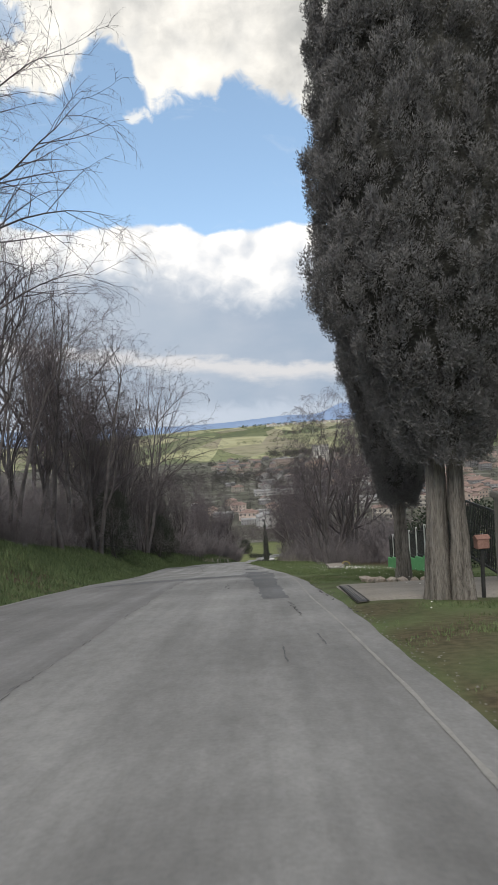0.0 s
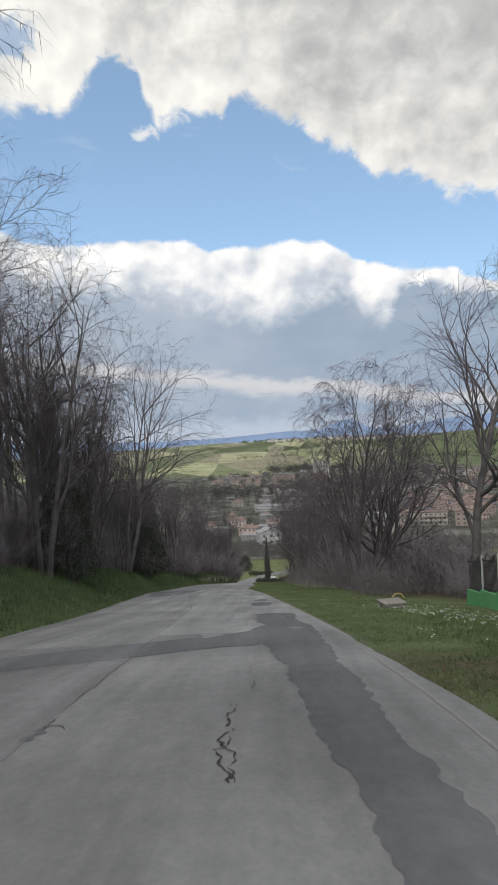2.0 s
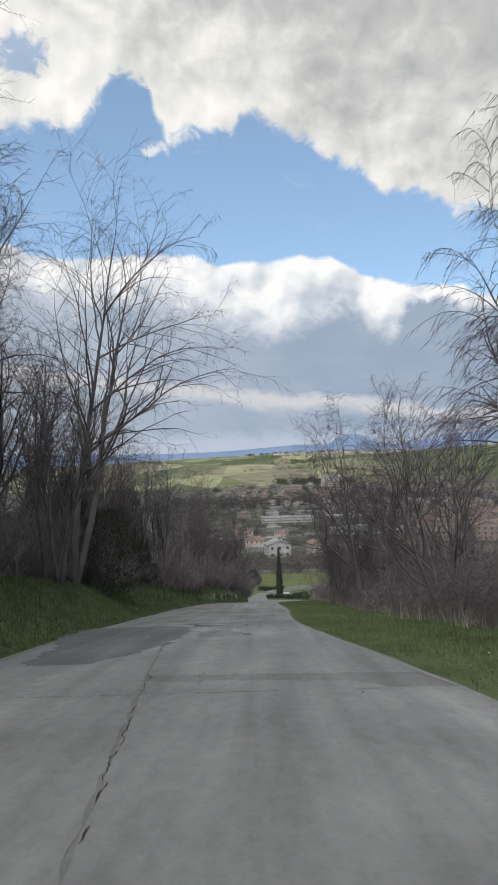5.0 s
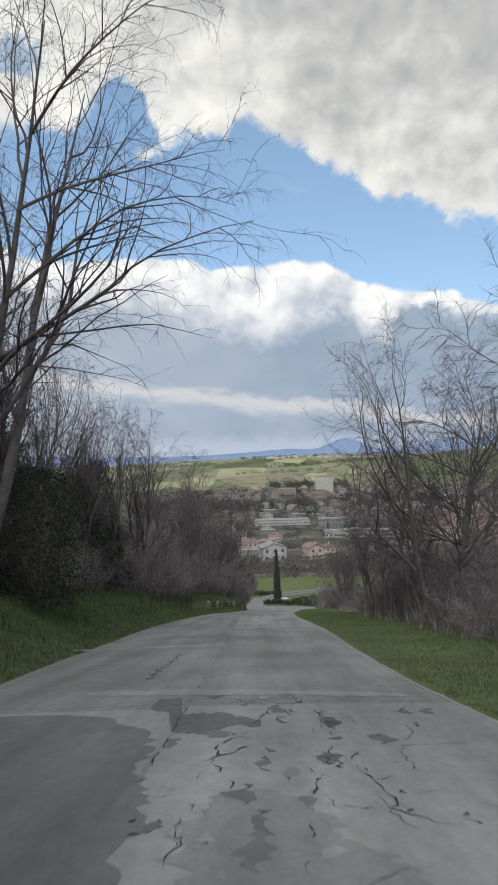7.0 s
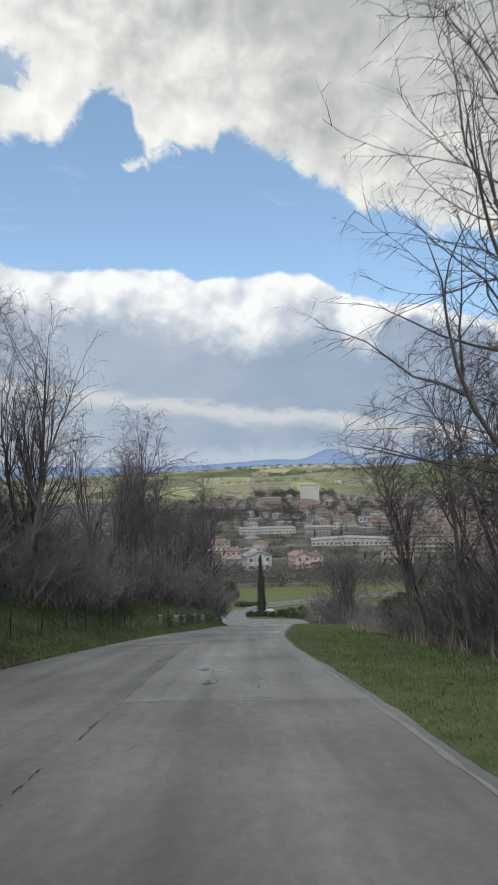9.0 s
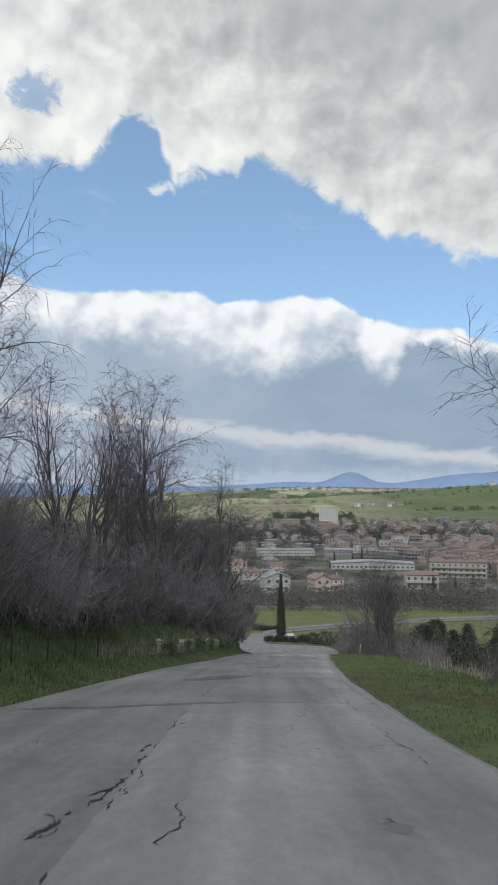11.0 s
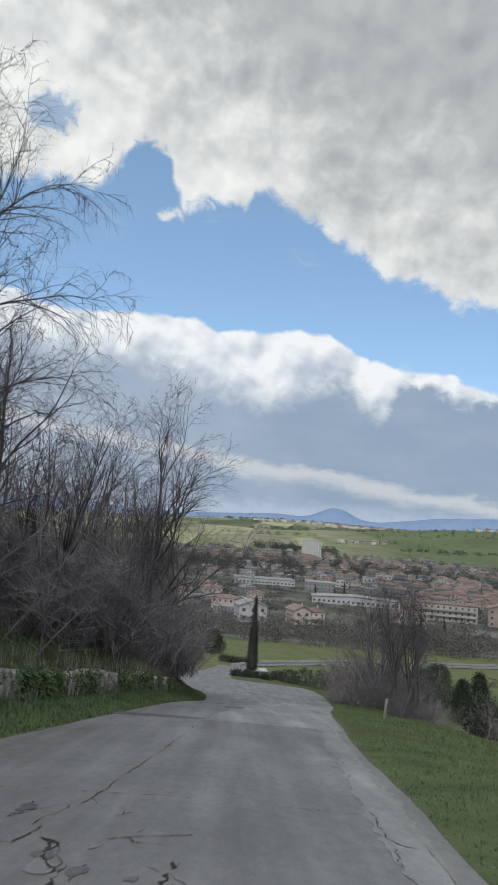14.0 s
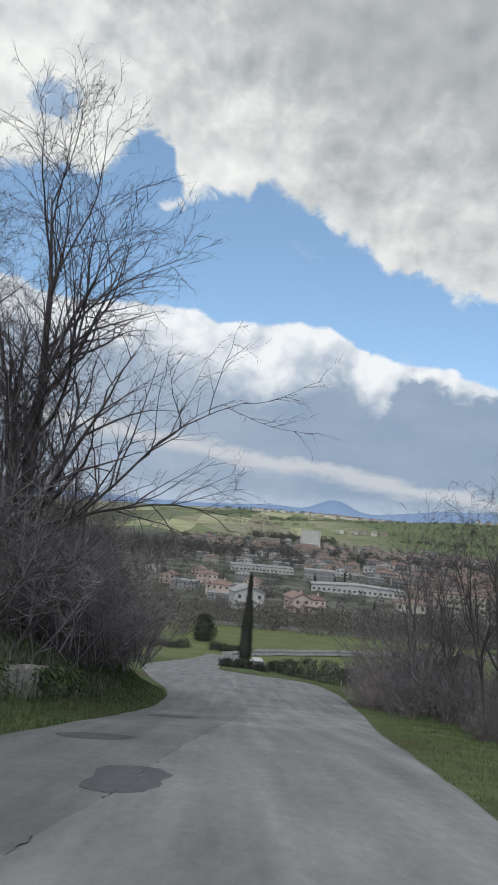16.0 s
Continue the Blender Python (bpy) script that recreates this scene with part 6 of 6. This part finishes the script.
house(house_parts(48, 14, 3.6, "gable", 1, 18, "plaster_white", "roof_grey", rise=1.2, win=(0.45, 0.3)), 64, 512, -5, "long low white building with a shallow brown roof", "factory", name="warehouse")
house(house_parts(12, 11, 6.6, "gable", 2, 3, "plaster_white", "roof_grey", rise=2.2), 4, 416, 12, "white gabled house among the trees")
house(house_parts(7.5, 10, 5.8, "gable", 2, 2, "plaster_pink", "roof_tile", rise=1.9), 24.5, 418, 18, "pink gabled house with a brown tiled roof")
house(house_parts(7.5, 9, 5.4, "hip", 2, 3, "plaster_pink", "roof_tile", True), 31.5, 421, 8, "pink house wing with a balcony and tiled roof")
house(house_parts(15, 11, 7.0, "hip", 2, 5, "plaster_cream", "roof_tile", True, 1.5), 73, 425, -8, "cream house with balconies and a low tiled roof")
house(house_parts(29, 11, 8.0, "flat", 3, 10, "plaster_cream", "roof_tile", True), 103, 471, -10, "long cream apartment block with three rows of balconies", "apartment block", name="apartment_block")
house(house_parts(14, 11, 8.5, "gable", 3, 4, "plaster_orange", "roof_tile", rise=2.4), 128, 462, -14, "ochre house with a brown tiled roof")
house(house_parts(13, 12, 6.5, "gable", 2, 4, "plaster_white", "roof_tile", rise=2.4), 118, 700, -8, "white gabled villa above the trees")
house(house_parts(9.5, 9, 4.6, "flat", 1, 3, "plaster_white", "roof_grey"), 103, 685, -4, "small white flat-roofed house")
PROTO = [house_parts(*q) for q in ((11, 9, 5.8, "gable", 2, 3, "plaster_white", "roof_tile"), (12, 10, 6.2, "hip", 2, 4, "plaster_cream", "roof_tile"), (10, 9, 5.6, "gable", 2, 3, "plaster_orange", "roof_tile"),
                                   (14, 10, 8.4, "hip", 3, 5, "plaster_grey", "roof_tile", True), (16, 11, 5.0, "flat", 2, 6, "plaster_grey", "roof_grey"), (13, 10, 6.0, "hip", 2, 4, "plaster_pink", "roof_tile"), (12, 9, 7.0, "hip", 2, 3, "plaster_bright", "roof_tile", False, 1.2))]
LABELS = ("white gabled town house with a brown tiled roof", "cream town house with a hipped tiled roof", "ochre gabled town house with a tiled roof", "grey three-storey house with balconies and a tiled roof",
          "grey flat-roofed town building", "pinkish town house with a hipped tiled roof", "pale house of the hilltop village")
rng = random.Random(21)
taken = [(96, 1086, 22), (74, 901, 20), (38, 1004, 18), (16, 605, 26), (53, 590, 16), (64, 512, 30), (4, 416, 12), (28, 419, 12), (73, 425, 13), (103, 471, 20), (128, 462, 12), (118, 700, 11), (103, 685, 9)]


def scatter(n, xa, xb, ya, yb, kinds, group, gap=12.0):
    made = tries = 0
    while made < n and tries < n * 30:
        tries += 1
        x, y = rng.uniform(xa, xb), rng.uniform(ya, yb)
        x = x * y / ((ya + yb) / 2) if xa < 0 else x
        if any(math.hypot(x - a, y - b) < gap * 0.5 + r for a, b, r in taken):
            continue
        taken.append((x, y, gap * 0.5))
        k = rng.choice(kinds)
        house(PROTO[k], x, y, rng.uniform(-25, 25), LABELS[k], group=group, size=rng.uniform(0.55, 0.85))
        made += 1


scatter(16, 100, 165, 530, 620, (2, 5, 2, 3), "houses of the near town")
scatter(10, 62, 135, 580, 640, (0, 3, 4, 1), "houses of the near town")
scatter(12, 120, 175, 440, 530, (1, 2, 3, 5), "houses of the near town")
scatter(12, -45, 12, 430, 560, (0, 2, 4, 5), "houses of the near town")
scatter(8, -30, 40, 640, 720, (0, 1, 4), "houses of the near town")
scatter(60, 90, 330, 880, 1080, (0, 1, 2, 3, 5), "houses of the far town", 14)
scatter(30, -60, 90, 840, 1060, (0, 1, 2, 3, 4), "houses of the far town", 14)
scatter(12, 180, 300, 640, 800, (0, 1, 2), "houses of the far town", 14)
scatter(45, -60, 330, 1090, 1230, (0, 3, 4, 4, 1), "houses of the far town", 11)
scatter(30, 60, 300, 620, 880, (2, 5, 0, 3, 1), "houses of the far town", 9)
scatter(40, 100, 190, 520, 640, (2, 5, 2, 3, 1), "houses of the near town", 7)
scatter(16, -20, 90, 700, 840, (0, 4, 3), "houses of the far town", 9)
scatter(16, 40, 170, 640, 720, (0, 4, 3, 1, 4), "houses of the near town", 9)
def village(spots):
    """The far hilltop village: small pale houses too distant to tell apart, in one mesh."""
    verts, faces, slots, mats = [], [], [], {}
    for x, y, turn, size, k in spots:
        m = pose(x, y, float(land(x, y)), 0, 0, turn) @ Matrix.Scale(size, 4)
        for nm, me in PROTO[k]:
            o = len(verts)
            slot = mats.setdefault(me.materials[0].name, len(mats))
            verts += [tuple(m @ v.co) for v in me.vertices]
            for q in me.polygons:
                faces.append([o + i for i in q.vertices])
                slots.append(slot)
    me = bpy.data.meshes.new("hilltop_village")
    me.from_pydata(verts, [], faces)
    for nm in mats:
        me.materials.append(bpy.data.materials[nm])
    me.polygons.foreach_set("material_index", slots)
    me.update()
    tagged(new("hilltop_village", me), "pale houses of the village along the hilltop", "village", kind="stuff")


village([(rng.uniform(xa, xb), rng.uniform(ya, yb), rng.uniform(-30, 30), sz * rng.uniform(0.8, 1.2), rng.choice((6, 6, 6, 1)))
         for xa, xb, ya, yb, n, sz in ((40, 300, 2420, 2600, 50, 0.8), (300, 600, 2400, 2580, 160, 0.9), (580, 800, 2450, 2600, 40, 0.8), (560, 690, 1790, 1830, 12, 0.9), (190, 300, 1560, 1600, 8, 0.9)) for _ in range(n)])


# ---- woods of the valley ----
def far_wood(name, seed, spots, mat, label, per=46, leaf=1.0):
    """Distant tree crowns of many loose leaf clumps, all in one mesh."""
    g = np.random.RandomState(seed)
    P = np.array(spots, float)                      # x, y, radius, height
    n = len(P)
    P = np.repeat(P, per, 0)
    m = len(P)
    u, a = g.rand(m), g.uniform(0, 6.283, m)
    rr = P[:, 2] * np.sqrt(np.clip(1 - (2 * u - 0.8) ** 2 / 1.5, 0.03, 1)) * (0.45 + 0.6 * g.rand(m))
    c = np.stack([P[:, 0] + rr * np.cos(a), P[:, 1] + rr * np.sin(a), land(P[:, 0], P[:, 1]) + P[:, 3] * u], 1)
    V = np.zeros((m, 4, 3))
    e1, e2 = g.normal(0, 1, (m, 3)), g.normal(0, 1, (m, 3))
    e1 /= np.linalg.norm(e1, axis=1)[:, None]
    e2 -= (e1 * e2).sum(1)[:, None] * e1
    e2 /= np.linalg.norm(e2, axis=1)[:, None]
    s = leaf * P[:, 2] * g.uniform(0.12, 0.32, m)
    for k, (p, q) in enumerate(((1, 0), (0, 0.7), (-1, 0), (0, -0.7))):
        V[:, k] = c + (e1 * p + e2 * q) * s[:, None]
    F = np.arange(m * 4).reshape(-1, 4)
    tagged(new(name, mesh_of(name, V.reshape(-1, 3).tolist(), F.tolist(), mat)), label, "woods", kind="stuff")


def spread_spots(n, xa, xb, ya, yb, ra, rb, ha, hb, seed, clear=True):
    g = random.Random(seed)
    out = []
    for _ in range(n):
        y = g.uniform(ya, yb)
        x = g.uniform(xa, xb)
        if clear and any(abs(x - a) < r * 0.7 and abs(y - b) < r for a, b, r in taken):
            continue
        out.append((x, y, g.uniform(ra, rb), g.uniform(ha, hb)))
    return out


far_wood("brown_wood", 1, spread_spots(150, -70, 75, 318, 372, 2.2, 3.6, 5, 8, 1) + spread_spots(110, 18, 110, 312, 400, 2.0, 3.4, 4, 7, 2) + spread_spots(60, -60, -8, 285, 330, 1.8, 3.0, 3, 6, 12),
         material("bare_wood", (0.095, 0.088, 0.084), (0.165, 0.152, 0.142), 0.05, 0.95, 0.0, 10, vary=0.2), "grey-brown leafless woods beyond the field", 190, 0.36)
far_wood("slope_scrub", 5, spread_spots(300, 14, 62, 150, 246, 0.5, 1.1, 0.4, 1.1, 13) + spread_spots(70, 14, 30, 228, 246, 0.9, 1.6, 0.9, 1.8, 14) + spread_spots(160, 50, 120, 150, 262, 1.0, 2.0, 0.8, 2.2, 15),
         material("scrub", (0.085, 0.084, 0.062), (0.15, 0.146, 0.108), 0.15, 0.95, 0.0, 10, vary=0.2), "grey-brown winter scrub on the slope below the road", 90, 0.42)
far_wood("tree_belt", 2, spread_spots(260, -120, 330, 735, 850, 3, 6, 6, 11, 3) + spread_spots(160, -100, 60, 640, 840, 3, 5.5, 6, 10, 4) + spread_spots(420, -80, 190, 430, 720, 1.6, 3.0, 3, 6.5, 5) + spread_spots(180, 100, 420, 400, 860, 2.5, 4.5, 4, 8, 6),
         MAT["far_wood"], "dark tree belt across the valley", 120, 0.42)
far_wood("town_trees", 3, spread_spots(300, -100, 420, 870, 1180, 3, 5.5, 4, 9, 7) + spread_spots(120, 20, 150, 1190, 1330, 4, 8, 7, 13, 8), material("town_tree", (0.045, 0.050, 0.044), (0.11, 0.11, 0.095), 0.05, 0.95, 0.0, 10, vary=0.4),
         "dark trees between the houses of the town", 90, 0.5)
far_wood("hill_trees", 4, [(x + 14 * i, y + 3 * i, r, h) for x, y, r, h in spread_spots(16, -50, 800, 1450, 2450, 4, 7, 5, 8, 9, False) for i in (0, 1, 2.4, 3, 3.6, 5.5, 6, 7.7, 8.6)] + spread_spots(90, -100, 900, 2640, 2720, 5, 9, 6, 10, 10, False) + spread_spots(60, 300, 700, 1660, 1830, 3, 5, 4, 7, 11, False),
         material("hill_tree", (0.055, 0.068, 0.046), (0.12, 0.135, 0.088), 0.02, 0.95, 0.0, 10, vary=0.4), "scattered dark trees and hedgerows on the farmed hills", 40, 0.8)
# small dark cypresses in the town
for k, (x, y, h) in enumerate(((47, 560, 6), (59, 560, 5), (66, 566, 6), (77, 418, 7.5), (88, 421, 6), (71, 600, 6), (84, 640, 7), (60, 440, 5))):
    cypress((x, y, float(land(x, y))), h, h * 0.13, 0.2, 60, 0.35, 400 + k, "small dark cypress among the town houses", 1, 0.25, 1.5, 10, "evergreen", 0.1, 0.3)

# mountains far off, the haze of distance put into their blue colour
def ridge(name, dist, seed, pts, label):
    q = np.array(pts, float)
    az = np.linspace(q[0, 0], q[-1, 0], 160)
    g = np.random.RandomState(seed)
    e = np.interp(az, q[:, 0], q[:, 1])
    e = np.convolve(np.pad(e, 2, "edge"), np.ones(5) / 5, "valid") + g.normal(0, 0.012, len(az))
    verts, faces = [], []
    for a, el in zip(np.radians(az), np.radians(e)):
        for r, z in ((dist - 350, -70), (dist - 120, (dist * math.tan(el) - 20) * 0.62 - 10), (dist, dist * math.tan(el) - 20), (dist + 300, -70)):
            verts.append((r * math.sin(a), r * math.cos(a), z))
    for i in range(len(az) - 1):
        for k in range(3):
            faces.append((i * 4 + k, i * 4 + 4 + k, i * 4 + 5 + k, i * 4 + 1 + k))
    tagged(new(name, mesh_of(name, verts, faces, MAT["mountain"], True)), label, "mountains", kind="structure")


ridge("backdrop", 4500, 3, ((-40, 0.9), (-20, 0.8), (-8, 0.5), (-3, 0.55), (0, 0.75), (3, 0.95), (5, 0.8), (5.9, 1.0), (6.7, 1.75), (7.0, 2.0), (7.5, 2.02), (7.8, 1.8), (8.6, 1.1), (9.3, 0.75), (11, 0.8), (13, 1.1), (15.5, 1.5), (17.5, 1.55), (20, 1.75), (26, 1.7), (40, 1.2)), "mountain ridge with a rounded peak, distance haze painted in as blue")
